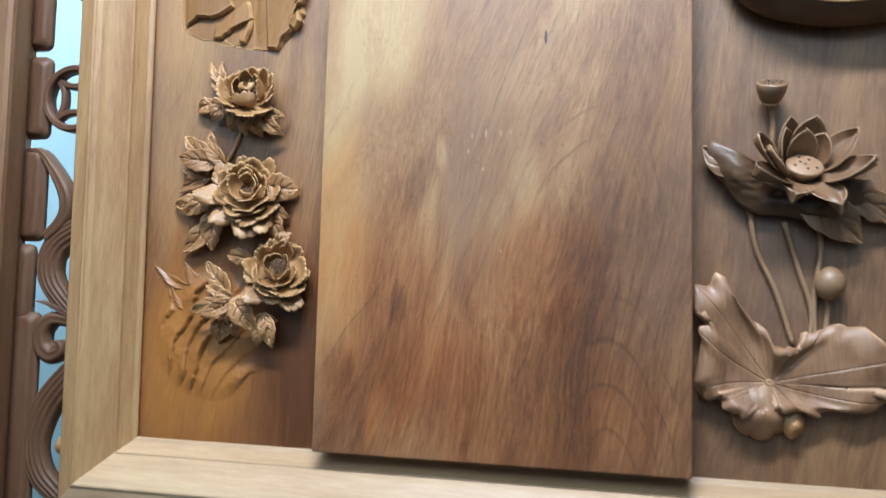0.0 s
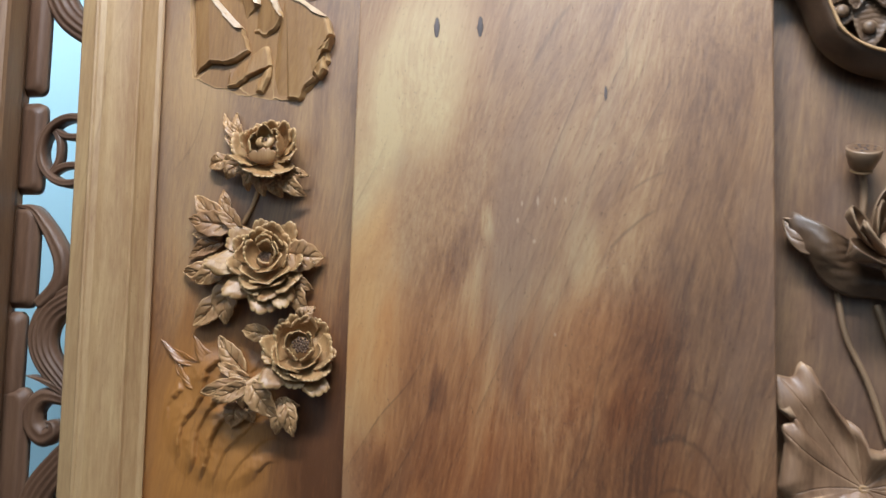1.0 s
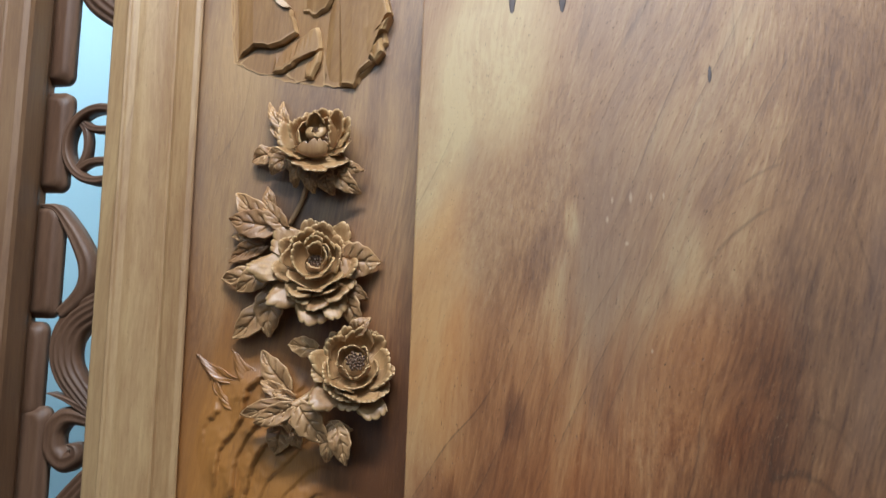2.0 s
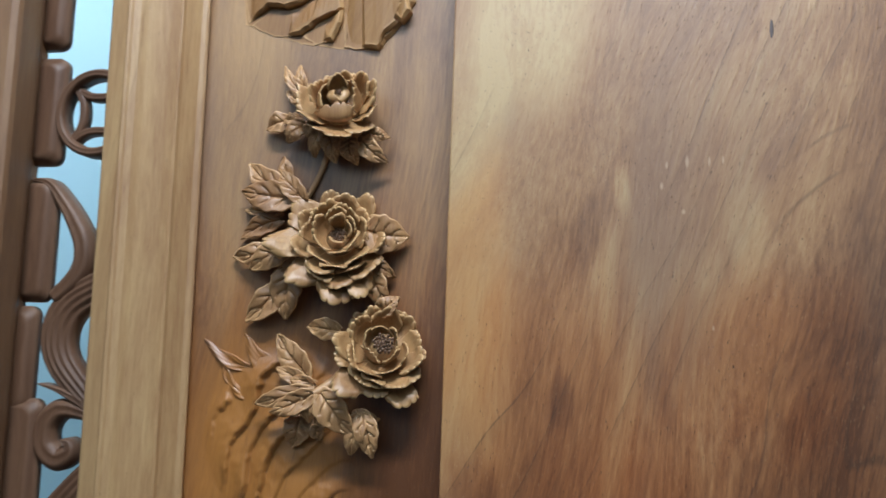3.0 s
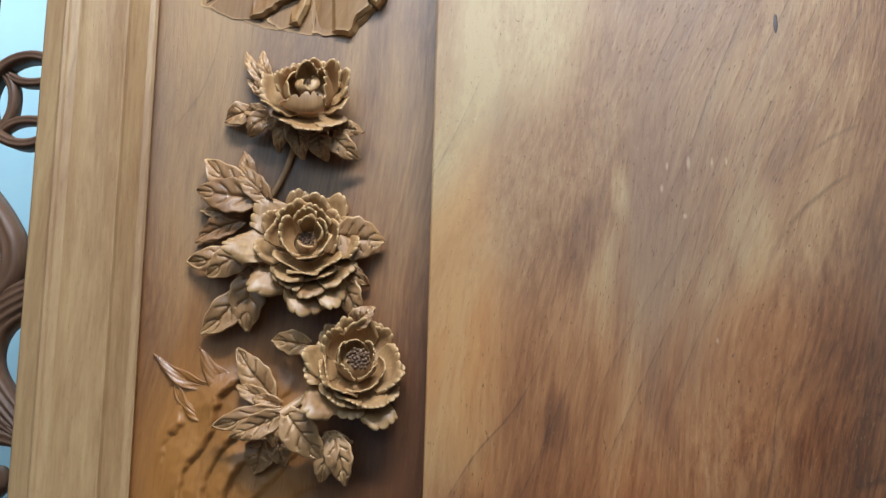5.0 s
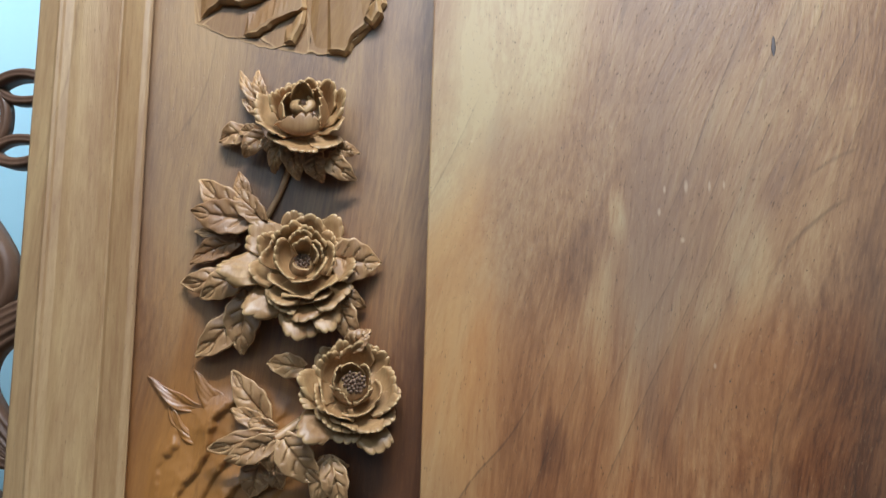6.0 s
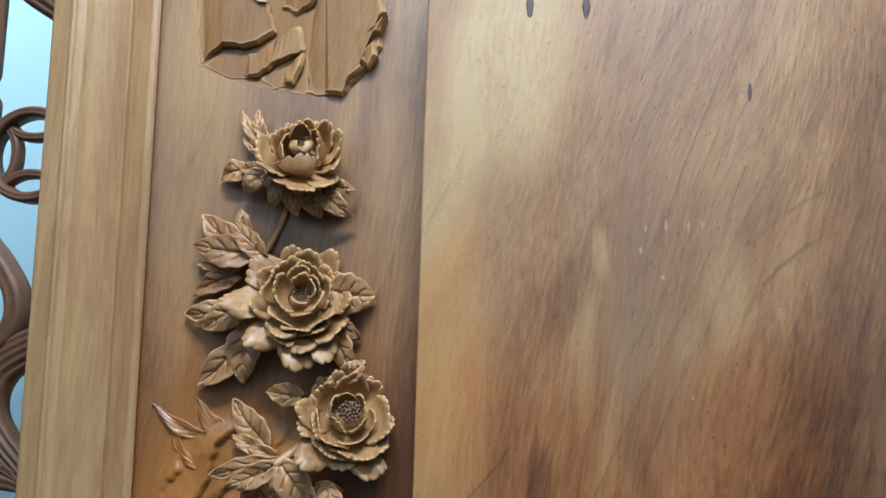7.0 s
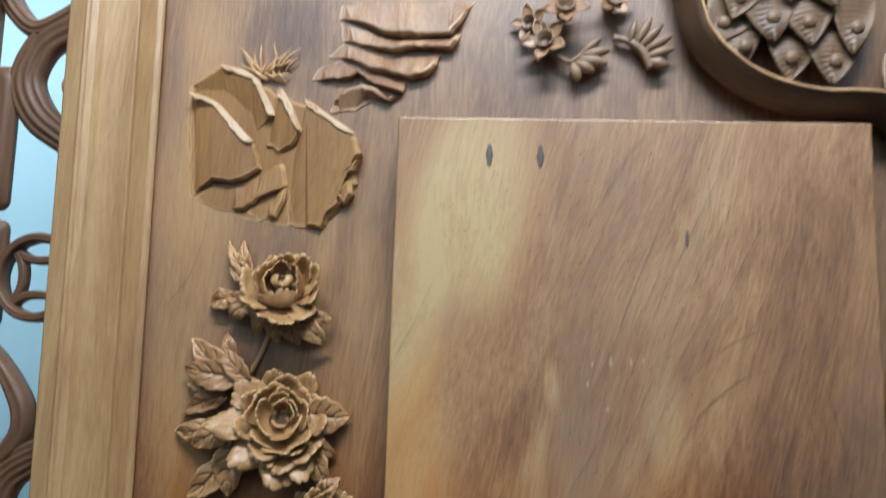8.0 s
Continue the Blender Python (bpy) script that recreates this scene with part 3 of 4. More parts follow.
scrolls = [
    ([(-0.334, 1.4785, 0.004), (-0.320, 1.4755, 0.008), (-0.307, 1.461, 0.012), (-0.296, 1.445, 0.015), (-0.2885, 1.430, 0.017), (-0.2875, 1.415, 0.017), (-0.294, 1.402, 0.016), (-0.309, 1.388, 0.013)], 2),
    ([(-0.255, 1.402, 0.024), (-0.277, 1.394, 0.026), (-0.296, 1.381, 0.028), (-0.304, 1.361, 0.028), (-0.298, 1.339, 0.025), (-0.274, 1.314, 0.020), (-0.257, 1.300, 0.016)], 5),
    ([(-0.257, 1.301, 0.016), (-0.277, 1.311, 0.010), (-0.296, 1.319, 0.006), (-0.314, 1.3235, 0.001)], 2),
    ([(-0.257, 1.297, 0.008), (-0.278, 1.304, 0.012), (-0.296, 1.305, 0.016), (-0.3075, 1.294, 0.019), (-0.307, 1.278, 0.019), (-0.296, 1.269, 0.018), (-0.285, 1.274, 0.014), (-0.2855, 1.281, 0.008), (-0.291, 1.2835, 0.002)], 2),
    ([(-0.255, 1.268, 0.024), (-0.277, 1.246, 0.028), (-0.299, 1.217, 0.030), (-0.3095, 1.181, 0.028), (-0.300, 1.150, 0.026), (-0.272, 1.127, 0.022), (-0.255, 1.115, 0.02)], 5),
    ([(-0.257, 1.742, 0.028), (-0.275, 1.734, 0.028), (-0.299, 1.719, 0.028), (-0.311, 1.689, 0.028), (-0.298, 1.660, 0.027), (-0.271, 1.639, 0.023), (-0.257, 1.630, 0.02)], 4),
    ([(-0.337, 1.767, 0.016), (-0.323, 1.745, 0.016), (-0.303, 1.732, 0.015), (-0.270, 1.748, 0.014)], 3),
]
for path, grooves in scrolls:
    part("scroll", band(path, FRONT, BACK, grooves), openwork_wood, openwork)
CX, CZ, CR = -0.2845, 1.5305, 0.0310
part("ring", band([(CX + CR * math.cos(2 * math.pi * k / 48), CZ + CR * math.sin(2 * math.pi * k / 48), 0.0075) for k in range(48)], FRONT - 0.003, BACK - 0.001, 2, 0.0012, 0.002, closed=True), openwork_wood, openwork)
for q in range(4):
    a0 = q * math.pi / 2
    cx, cz = CX + CR * 1.38 * math.cos(a0), CZ + CR * 1.38 * math.sin(a0)
    path = [(cx + CR * 0.96 * math.cos(a0 + math.pi + s), cz + CR * 0.96 * math.sin(a0 + math.pi + s), 0.0065) for s in (-0.8, -0.5, -0.2, 0.2, 0.5, 0.8)]
    part("ring_arc", band(path, FRONT + 0.001, BACK - 0.001, 2, 0.001, 0.0015), openwork_wood, openwork)
for x, z in ((-0.2725, 1.3575), (-0.282, 1.178), (-0.276, 1.687)):
    part("boss", lathe([(0.001, 0.012), (0.007, 0.010), (0.010, 0.005), (0.011, 0.0), (0.010, -0.006)], Matrix.Translation((x, 0.026, z)) @ OUT), leaf_wood, openwork, "small pale rounded boss")

# ---------------------------------------------------------------- carved rocks and water
ROCK = [
    [(-0.169, 1.681, 2), (-0.142, 1.695, 8), (-0.126, 1.691, 8), (-0.114, 1.684, 8), (-0.108, 1.674, 8), (-0.102, 1.663, 8), (-0.098, 1.655, 7), (-0.105, 1.649, 4), (-0.114, 1.641, 2), (-0.144, 1.667, 2), (-0.167, 1.674, 2)],
    [(-0.169, 1.675, 2), (-0.147, 1.667, 7), (-0.135, 1.656, 7), (-0.123, 1.643, 7), (-0.113, 1.634, 6), (-0.108, 1.615, 4), (-0.12, 1.607, 5), (-0.131, 1.604, 5), (-0.145, 1.606, 5), (-0.161, 1.595, 2), (-0.165, 1.614, 2)],
    [(-0.159, 1.593, 1), (-0.145, 1.604, 1), (-0.131, 1.602, 2), (-0.107, 1.612, 2), (-0.091, 1.619, 4), (-0.087, 1.602, 4), (-0.102, 1.595, 4), (-0.119, 1.584, 3), (-0.141, 1.584, 1)],
    [(-0.118, 1.583, 1), (-0.102, 1.594, 1), (-0.087, 1.601, 3), (-0.088, 1.591, 4), (-0.094, 1.578, 3), (-0.108, 1.576, 1)],
    [(-0.094, 1.676, 8), (-0.087, 1.665, 8), (-0.076, 1.642, 8), (-0.081, 1.635, 6), (-0.093, 1.627, 3), (-0.113, 1.634, 2), (-0.098, 1.655, 2)],
    [(-0.074, 1.667, 8), (-0.058, 1.656, 8), (-0.036, 1.641, 8), (-0.031, 1.626, 8), (-0.041, 1.618, 7), (-0.054, 1.61, 5), (-0.051, 1.596, 4), (-0.046, 1.588, 4), (-0.055, 1.581, 4), (-0.06, 1.57, 3), (-0.086, 1.573, 1), (-0.087, 1.602, 2), (-0.091, 1.627, 2), (-0.076, 1.641, 2)],
    [(-0.052, 1.595, 3), (-0.038, 1.607, 7), (-0.036, 1.596, 7), (-0.042, 1.588, 6)],
    [(-0.054, 1.607, 3), (-0.041, 1.614, 7), (-0.031, 1.623, 8), (-0.035, 1.613, 7)],
]
RIPPLE = [
    [(0.05, 1.745, 1), (0.039, 1.725, 8), (0.034, 1.718, 9), (0.017, 1.716, 9), (-0.007, 1.718, 9), (-0.017, 1.719, 8), (-0.035, 1.728, 6), (-0.054, 1.733, 2), (-0.053, 1.744, 1), (-0.01, 1.75, 1)],
    [(0.04, 1.72, 1), (0.038, 1.712, 8), (0.034, 1.707, 8), (0.017, 1.708, 8), (0.0, 1.707, 7), (-0.012, 1.705, 7), (-0.03, 1.71, 5), (-0.05, 1.715, 2), (-0.053, 1.73, 1), (-0.006, 1.716, 1)],
    [(0.026, 1.704, 1), (0.023, 1.694, 7), (0.017, 1.688, 8), (0.005, 1.684, 8), (-0.012, 1.688, 7), (-0.029, 1.692, 6), (-0.043, 1.7, 4), (-0.062, 1.703, 1), (-0.05, 1.713, 1), (-0.012, 1.703, 1)],
    [(-0.001, 1.683, 1), (-0.002, 1.674, 6), (-0.007, 1.675, 7), (-0.024, 1.68, 7), (-0.037, 1.692, 6), (-0.045, 1.685, 5), (-0.073, 1.685, 2), (-0.068, 1.694, 1), (-0.051, 1.7, 1), (-0.029, 1.69, 1)],
    [(-0.002, 1.672, 1), (-0.011, 1.667, 5), (-0.021, 1.676, 6), (-0.033, 1.68, 6), (-0.053, 1.672, 4), (-0.058, 1.66, 1), (-0.039, 1.66, 1), (-0.028, 1.667, 2)],
]
rock = thing("carved_rock", "ochre carved rock face with stepped ledges, low relief on the panel", "carving", m=Matrix.Translation((-0.1, PANEL_Y, 1.63)))
ROCK_BASE = [(-0.170, 1.680, 1), (-0.142, 1.692, 5), (-0.118, 1.684, 5), (-0.097, 1.672, 5), (-0.074, 1.664, 5), (-0.038, 1.640, 5), (-0.034, 1.604, 4.5), (-0.046, 1.586, 3.5),
             (-0.060, 1.570, 3), (-0.086, 1.572, 0), (-0.119, 1.577, 0), (-0.164, 1.594, 0), (-0.169, 1.640, 0)]
part("rock_body", slab([(x + 0.1, z - 1.63, h) for x, z, h in ROCK_BASE], 0.0, seed=99), rock_wood, rock, smooth=False)
for i, o in enumerate(ROCK):
    part("ledge", slab([(x + 0.1, z - 1.63, h + 1 if h > 2.5 else h) for x, z, h in o], 0.0, seed=i, lift=0.0003 * (i + 1)), rock_wood, rock, smooth=False)


def chamfer(path, h, width=0.0046):
    """A sloping cut edge along the top of a ledge, from (x, z) points, its inner lip at height h."""
    pts = curve_points(path, 6)
    bm = bmesh.new()
    rows = []
    for i, p in enumerate(pts):
        a, b = pts[max(0, i - 1)], pts[min(len(pts) - 1, i + 1)]
        t = (b - a).normalized()
        w = width * (0.8 + 0.4 * noise.noise(Vector((p[0] * 160, p[1] * 160, 2.0)))) * min(1.0, 0.25 + 0.4 * min(i, len(pts) - 1 - i))
        rows.append([bm.verts.new((p[0] + t[1] * w * o + 0.1, -(h - d), p[1] - t[0] * w * o - 1.63)) for o, d in ((-0.15, 0.0060), (-0.15, 0.0024), (1.0, -0.0006), (1.0, 0.0030))])
    for a, b in zip(rows, rows[1:]):
        for k in range(4):
            bm.faces.new((a[k], a[(k + 1) % 4], b[(k + 1) % 4], b[k]))
    bm.faces.new(rows[0])
    bm.faces.new(rows[-1][::-1])
    return bm


# upper ledge edges: the light they catch is put into a paler wood
for i, path in ((0, [(-0.142, 1.695), (-0.126, 1.691), (-0.114, 1.684), (-0.108, 1.674), (-0.102, 1.663), (-0.098, 1.655)]), (1, [(-0.166, 1.674), (-0.147, 1.667), (-0.135, 1.656), (-0.123, 1.643), (-0.114, 1.635)]),
                (4, [(-0.095, 1.676), (-0.087, 1.665), (-0.077, 1.643)]), (5, [(-0.074, 1.667), (-0.058, 1.656), (-0.036, 1.641)])):
    part("cut_edge", chamfer(path, 0.0100 - (0.001 if i == 1 else 0) + 0.0003 * i), rail_wood, rock, "cut edge, coloured pale for the light on it", smooth=False)
ripple = thing("carved_water", "brown carved ripples of water with undercut edges", "carving", m=Matrix.Translation((-0.01, PANEL_Y, 1.7)))
for i, o in enumerate(RIPPLE):
    part("ripple", slab([(x + 0.01, z - 1.7, h) for x, z, h in o], 0.0, seed=20 + i, lift=0.0004 * (i + 1)), lotus_wood, ripple, smooth=False)
root = thing("carved_bank", "ochre carved earth bank with curved ridges under the peonies", "carving", m=Matrix.Translation((-0.112, PANEL_Y, 1.296)))


def bank_at(u, v):
    """Curved ridges with a slow rise and a sharp fall, dying out unevenly towards the edge."""
    x, z = -0.066 + 0.128 * u, 0.064 * v
    bow = 0.66 + 8.0 * x
    q = x * math.cos(bow) - z * math.sin(bow) + 0.012 * noise.noise(Vector((x * 28, z * 28, 1.3))) + 0.0016 * noise.noise(Vector((x * 190, z * 190, 4.0)))
    k = math.floor(q / 0.0185)
    f = (q / 0.0185) % 1.0
    saw = f ** 1.4 if f < 0.88 else (1 - f) / 0.12
    ends = max(0.0, 0.72 + 1.3 * noise.noise(Vector((k * 3.1 + x * 18, z * 26, 7.7))))
    rim = 1 - ((x + 0.002) / 0.066) ** 2 - (z / 0.064) ** 2 + 0.16 * noise.noise(Vector((x * 22, z * 22, 5.5)))
    e = min(1.0, max(0.0, rim * 1.6))
    e = e * e * (3 - 2 * e)
    return Vector((x, -(0.0068 * saw * min(1.0, ends) * e ** 2 + 0.0003 * e) + 0.0006 * (1 - e) ** 2, z))


part("bank_face", sheet(bank_at, 120, 120, 0.0010), panel_wood, root)
for i, (x0, z0, x1, z1, w) in enumerate(((-0.140, 1.342, -0.180, 1.361, 0.0045), (-0.124, 1.340, -0.150, 1.366, 0.0065), (-0.146, 1.322, -0.166, 1.347, 0.0035))):
    bm = leaf_sheet(x0, z0, x1, z1, w, 0.0004, 0.0010, 0.0001, 0.10, seed=60 + i, veins=2, jag=0.16, origin=(-0.112, PANEL_Y, 1.296), fold=0.02, thick=0.0010, nu=50, nv=16, groove=0.0004)
    part("flat_leaf", bm, panel_wood, root, "low shallow-cut leaf")

# ---------------------------------------------------------------- peonies


def bowl_petal(phi, r0, h0, rc, hc, r1, h1, half, lobes, seed, ruffle=1.0, thick=0.0008, nu=18, nv=60):
    """A scalloped petal in mm: it starts at radius r0 and height h0, bends past (rc, hc) and ends at (r1, h1) with a rolled lip."""
    rnd = random.Random(seed)
    ph, tw, sway, skew = rnd.uniform(-0.7, 0.7), rnd.uniform(0, 6), rnd.uniform(-0.2, 0.2), rnd.uniform(-0.16, 0.16) * ruffle
    fold, size = rnd.uniform(1.8, 3.0), math.hypot(r1 - r0, h1 - h0)

    def at(u, v):
        lobe = abs(math.cos(lobes * 0.5 * math.pi * (v + 0.12 * math.sin(3 * v + tw)) + ph)) ** 0.5
        reach = 1 - 0.30 * abs(v) ** 2.4 + 0.13 * (lobe - 0.7) * (1 - 0.4 * abs(v)) + sway * v
        t = u * (1 + (reach - 1) * u * u)
        r = r0 * (1 - t) ** 2 + 2 * rc * t * (1 - t) + r1 * t * t
        h = h0 * (1 - t) ** 2 + 2 * hc * t * (1 - t) + h1 * t * t
        # soft folds, a leaning side, and the rolled lip
        flute = (lobe - 0.7) * u ** 3 * (0.035 * size)
        wave = ruffle * 0.10 * size * u * u * math.sin(fold * v + tw)
        lip = max(0.0, (u - 0.78) / 0.22) ** 2
        r += 0.5 * flute + wave * 0.7 + lip * 0.10 * size
        h -= 0.7 * flute - wave * 0.7 + lip * 0.07 * size - skew * half * v * u
        th = phi + half * math.sin(math.pi * (0.2 + 0.36 * u)) * v / (abs(r) + 0.25 * half)
        return Vector((r * math.cos(th), r * math.sin(th), h)) * 0.001

    return sheet(at, nu, nv, thick)


def peony(x, z, face_up, face_side, out, seed, tiers, core, leaves, label, stem=()):
    """tiers: (r0, h0, rc, hc, r1, h1, half width, lobes, directions of the petals); core: radius and height of the stamens, all in mm."""
    place = on_panel(x, z, out, face_up, face_side)
    ob = thing("carved_peony", label, "carved flower", "carved peonies", place)
    rnd = random.Random(seed)
    for r0, h0, rc, hc, r1, h1, half, lobes, directions in tiers:
        shift = Matrix.Translation((rnd.uniform(-0.0017, 0.0017), rnd.uniform(-0.0017, 0.0017), 0))
        for d in directions:
            # the upper petals stand up, the lower ones lie out towards the light
            k, calm, up = rnd.uniform(0.86, 1.12), h1 > 24, math.sin(radians(d))
            k *= 1 - 0.07 * up
            bm = bowl_petal(radians(d + rnd.uniform(-9, 9)), r0, h0, rc * (1 if calm else k), hc * rnd.uniform(0.85, 1.1), r1 * k, h1 * (1 + 0.16 * up) * rnd.uniform(0.94, 1.06) * (1 if calm else rnd.uniform(0.85, 1.15)), half * rnd.uniform(0.85, 1.15), lobes, rnd.random(), 0.25 if calm else 1.0)
            bmesh.ops.transform(bm, matrix=shift, verts=bm.verts)
            part("petal", bm, carve_wood, ob)
    # stamens in the hollow, all of one shape
    bm = bmesh.new()
    bmesh.ops.create_icosphere(bm, subdivisions=1, radius=0.00017 * core[0], matrix=Matrix.Diagonal((1, 1, 2.2, 1)))
    seed_shape = part("stamen", bm, openwork_wood, ob, "dark carved stamen")
    for i in range(32):
        a, r = i * 2.4, core[0] * math.sqrt(i / 32)
        stamen = seed_shape if i == 0 else new("stamen", seed_shape.data)
        stamen.parent = ob
        stamen.matrix_basis = Matrix.Translation(Vector((r * math.cos(a), r * math.sin(a), core[1] + rnd.uniform(-0.6, 0.6))) * 0.001)
    c0, c1 = core[0] * 0.001, core[1] * 0.001
    part("receptacle", lathe([(0.016, -0.012), (0.014, 0.0), (c0 * 1.3, 0.5 * c1), (c0, c1 - 0.001)], ring=18), carve_wood, ob)
    inv = place.inverted()
    for i, (x0, z0, x1, z1, w, h0, h1) in enumerate(leaves):
        bm = leaf_sheet(x0, z0, x1, z1, w * 1.28, h0 + 0.001, 0.0045, h1, rnd.uniform(-0.07, 0.07), seed=seed * 31 + i, veins=3 + i % 2, jag=0.05, fold=0.24, groove=0.0021, cut=0.065, nu=72, nv=20)
        bmesh.ops.transform(bm, matrix=inv, verts=bm.verts)
        part("leaf", bm, leaf_wood, ob)
    if stem:
        bm = tube(stem)
        bmesh.ops.transform(bm, matrix=inv, verts=bm.verts)
        part("stem", bm, leaf_wood, ob)
    return ob


BUD_TIERS = [
    (4, 9, 13, 17, 2, 24, 12, 3, (95, 215, 335)), (8, 3, 25, 7, 9, 22, 22, 5, (266, 25, 150)), (11, 2, 22, 8, 19, 21, 11, 4, (10, 55, 100, 145, 180)),
    (12, 1, 24, 4, 26, 16, 11, 4, (172, 212, 350, 30, 75, 120)), (12, 0, 22, 1, 27, 10, 12, 4, (275, 312, 240, 60, 110)),
]
BUD_LEAVES = [
    (-0.1222, 1.5173, -0.1403, 1.5126, 0.0058, 0.005, 0.003), (-0.1117, 1.5179, -0.1260, 1.5175, 0.0034, 0.009, 0.007), (-0.1081, 1.5142, -0.1225, 1.5024, 0.0058, 0.010, 0.007),
    (-0.1059, 1.5132, -0.1011, 1.5026, 0.0037, 0.011, 0.009), (-0.0952, 1.5102, -0.1023, 1.4915, 0.0044, 0.011, 0.007), (-0.0902, 1.5093, -0.0851, 1.4864, 0.0061, 0.014, 0.010),
    (-0.0844, 1.5052, -0.0757, 1.4983, 0.0034, 0.014, 0.011), (-0.0737, 1.5022, -0.0698, 1.4855, 0.0058, 0.014, 0.009), (-0.0650, 1.4999, -0.0485, 1.4866, 0.0054, 0.013, 0.008),
    (-0.0607, 1.5060, -0.0473, 1.5042, 0.0037, 0.011, 0.008), (-0.1103, 1.5356, -0.1292, 1.5595, 0.0031, 0.007, 0.003), (-0.1097, 1.5386, -0.1176, 1.5601, 0.0031, 0.007, 0.003),
    (-0.1133, 1.5291, -0.1258, 1.5406, 0.0031, 0.006, 0.004),
]
peony(-0.082, 1.5210, 36, 12, 0.012, 1, BUD_TIERS, (2.0, 18), BUD_LEAVES, "carved half-open peony with cupped petals and pointed leaves")

FULL_TIERS = [
    (5, 12, 8, 18, 7, 24, 8, 3, (115, 10, 250)), (8, 9, 15, 15, 13, 25, 10, 4, (95, 30, 325, 280, 220, 160)), (11, 6, 21, 11, 20, 23, 12, 4, (70, 115, 10, 320, 275, 230, 170)),
    (12, 4, 26, 7, 27, 18, 12, 4, (45, 90, 350, 300, 255, 205, 140)), (13, 4, 32, 8, 42, 14, 16, 5, (182, 152)), (13, 2, 29, 3, 33, 13, 13, 4, (320, 278, 240, 65, 110, 20)),
    (13, 1, 29, 1, 39, 7, 13, 4, (295, 262, 228)),
]
FULL_LEAVES = [
    (-0.1185, 1.4648, -0.1510, 1.4871, 0.0078, 0.009, 0.005), (-0.1135, 1.4613, -0.1541, 1.4666, 0.0088, 0.012, 0.008), (-0.1195, 1.4715, -0.1261, 1.4923, 0.0041, 0.005, 0.004),
    (-0.1056, 1.4597, -0.1269, 1.4814, 0.0058, 0.013, 0.009), (-0.1256, 1.4528, -0.1535, 1.4538, 0.0034, 0.006, 0.003), (-0.1245, 1.4469, -0.1552, 1.4333, 0.0058, 0.006, 0.003),
    (-0.1255, 1.4255, -0.1600, 1.4206, 0.0065, 0.008, 0.004), (-0.1134, 1.4279, -0.1444, 1.4110, 0.0078, 0.013, 0.009), (-0.1194, 1.4232, -0.1086, 1.4091, 0.0048, 0.010, 0.009),
    (-0.1135, 1.4111, -0.1167, 1.3770, 0.0092, 0.010, 0.006), (-0.1228, 1.3990, -0.1475, 1.3748, 0.0075, 0.007, 0.004), (-0.0587, 1.4116, -0.0456, 1.3860, 0.0068, 0.008, 0.004),
]
FULL_LEAVES += [(-0.0541, 1.4167, -0.0407, 1.4080, 0.0041, 0.007, 0.004), (-0.0580, 1.4380, -0.0315, 1.4351, 0.0105, 0.013, 0.005)]
peony(-0.0790, 1.4290, 22, 10, 0.009, 2, FULL_TIERS, (5.0, 14), FULL_LEAVES, "carved full peony with ruffled petals and veined leaves",
      [(-0.094, PANEL_Y - 0.002, 1.495, 0.0022), (-0.099, PANEL_Y - 0.002, 1.480, 0.002), (-0.107, PANEL_Y - 0.003, 1.463, 0.002)])

OPEN_TIERS = [
    (7, 8, 15, 14, 9, 23, 10, 4, (85, 12, 300, 230, 155)), (10, 6, 19, 9, 17, 19, 11, 4, (335, 285, 240, 195, 140)), (11, 5, 22, 8, 23, 20, 11, 4, (95, 55, 15, 330, 290, 250, 205, 150)),
    (12, 3, 24, 4, 28, 15, 12, 4, (75, 35, 350, 305, 265, 225, 180, 120)), (13, 1, 26, 2, 34, 9, 12, 4, (285, 250, 215, 180, 130)),
]
OPEN_LEAVES = [
    (-0.0759, 1.3697, -0.0996, 1.3722, 0.0058, 0.012, 0.008), (-0.0487, 1.3836, -0.0350, 1.3936, 0.0051, 0.012, 0.012), (-0.0940, 1.3299, -0.1331, 1.3190, 0.0054, 0.020, 0.013),
    (-0.0877, 1.3285, -0.1193, 1.3140, 0.0058, 0.024, 0.018), (-0.0977, 1.3351, -0.1210, 1.3432, 0.0044, 0.010, 0.007), (-0.0906, 1.3343, -0.1107, 1.3354, 0.0034, 0.014, 0.010),
    (-0.0890, 1.3270, -0.0918, 1.3090, 0.0044, 0.022, 0.017), (-0.0818, 1.3286, -0.0611, 1.3030, 0.0085, 0.023, 0.017), (-0.0575, 1.3156, -0.0642, 1.2888, 0.0058, 0.016, 0.012),
    (-0.0554, 1.3157, -0.0489, 1.2876, 0.0065, 0.016, 0.012), (-0.0617, 1.3151, -0.0462, 1.3127, 0.0044, 0.013, 0.010), (-0.1024, 1.3118, -0.1080, 1.2901, 0.0075, 0.005, 0.003),
]
OPEN_LEAVES += [(-0.0929, 1.3105, -0.0885, 1.2957, 0.0051, 0.005, 0.003), (-0.1006, 1.3388, -0.1239, 1.3662, 0.0075, 0.004, 0.002)]
peony(-0.0470, 1.3560, 24, 20, 0.008, 3, OPEN_TIERS, (7.0, 17), OPEN_LEAVES, "carved open peony with a hollow stamen centre and leaves",
      [(-0.060, PANEL_Y - 0.006, 1.350, 0.0035), (-0.076, PANEL_Y - 0.011, 1.338, 0.003), (-0.086, PANEL_Y - 0.018, 1.330, 0.003), (-0.091, PANEL_Y - 0.021, 1.327, 0.0025)])

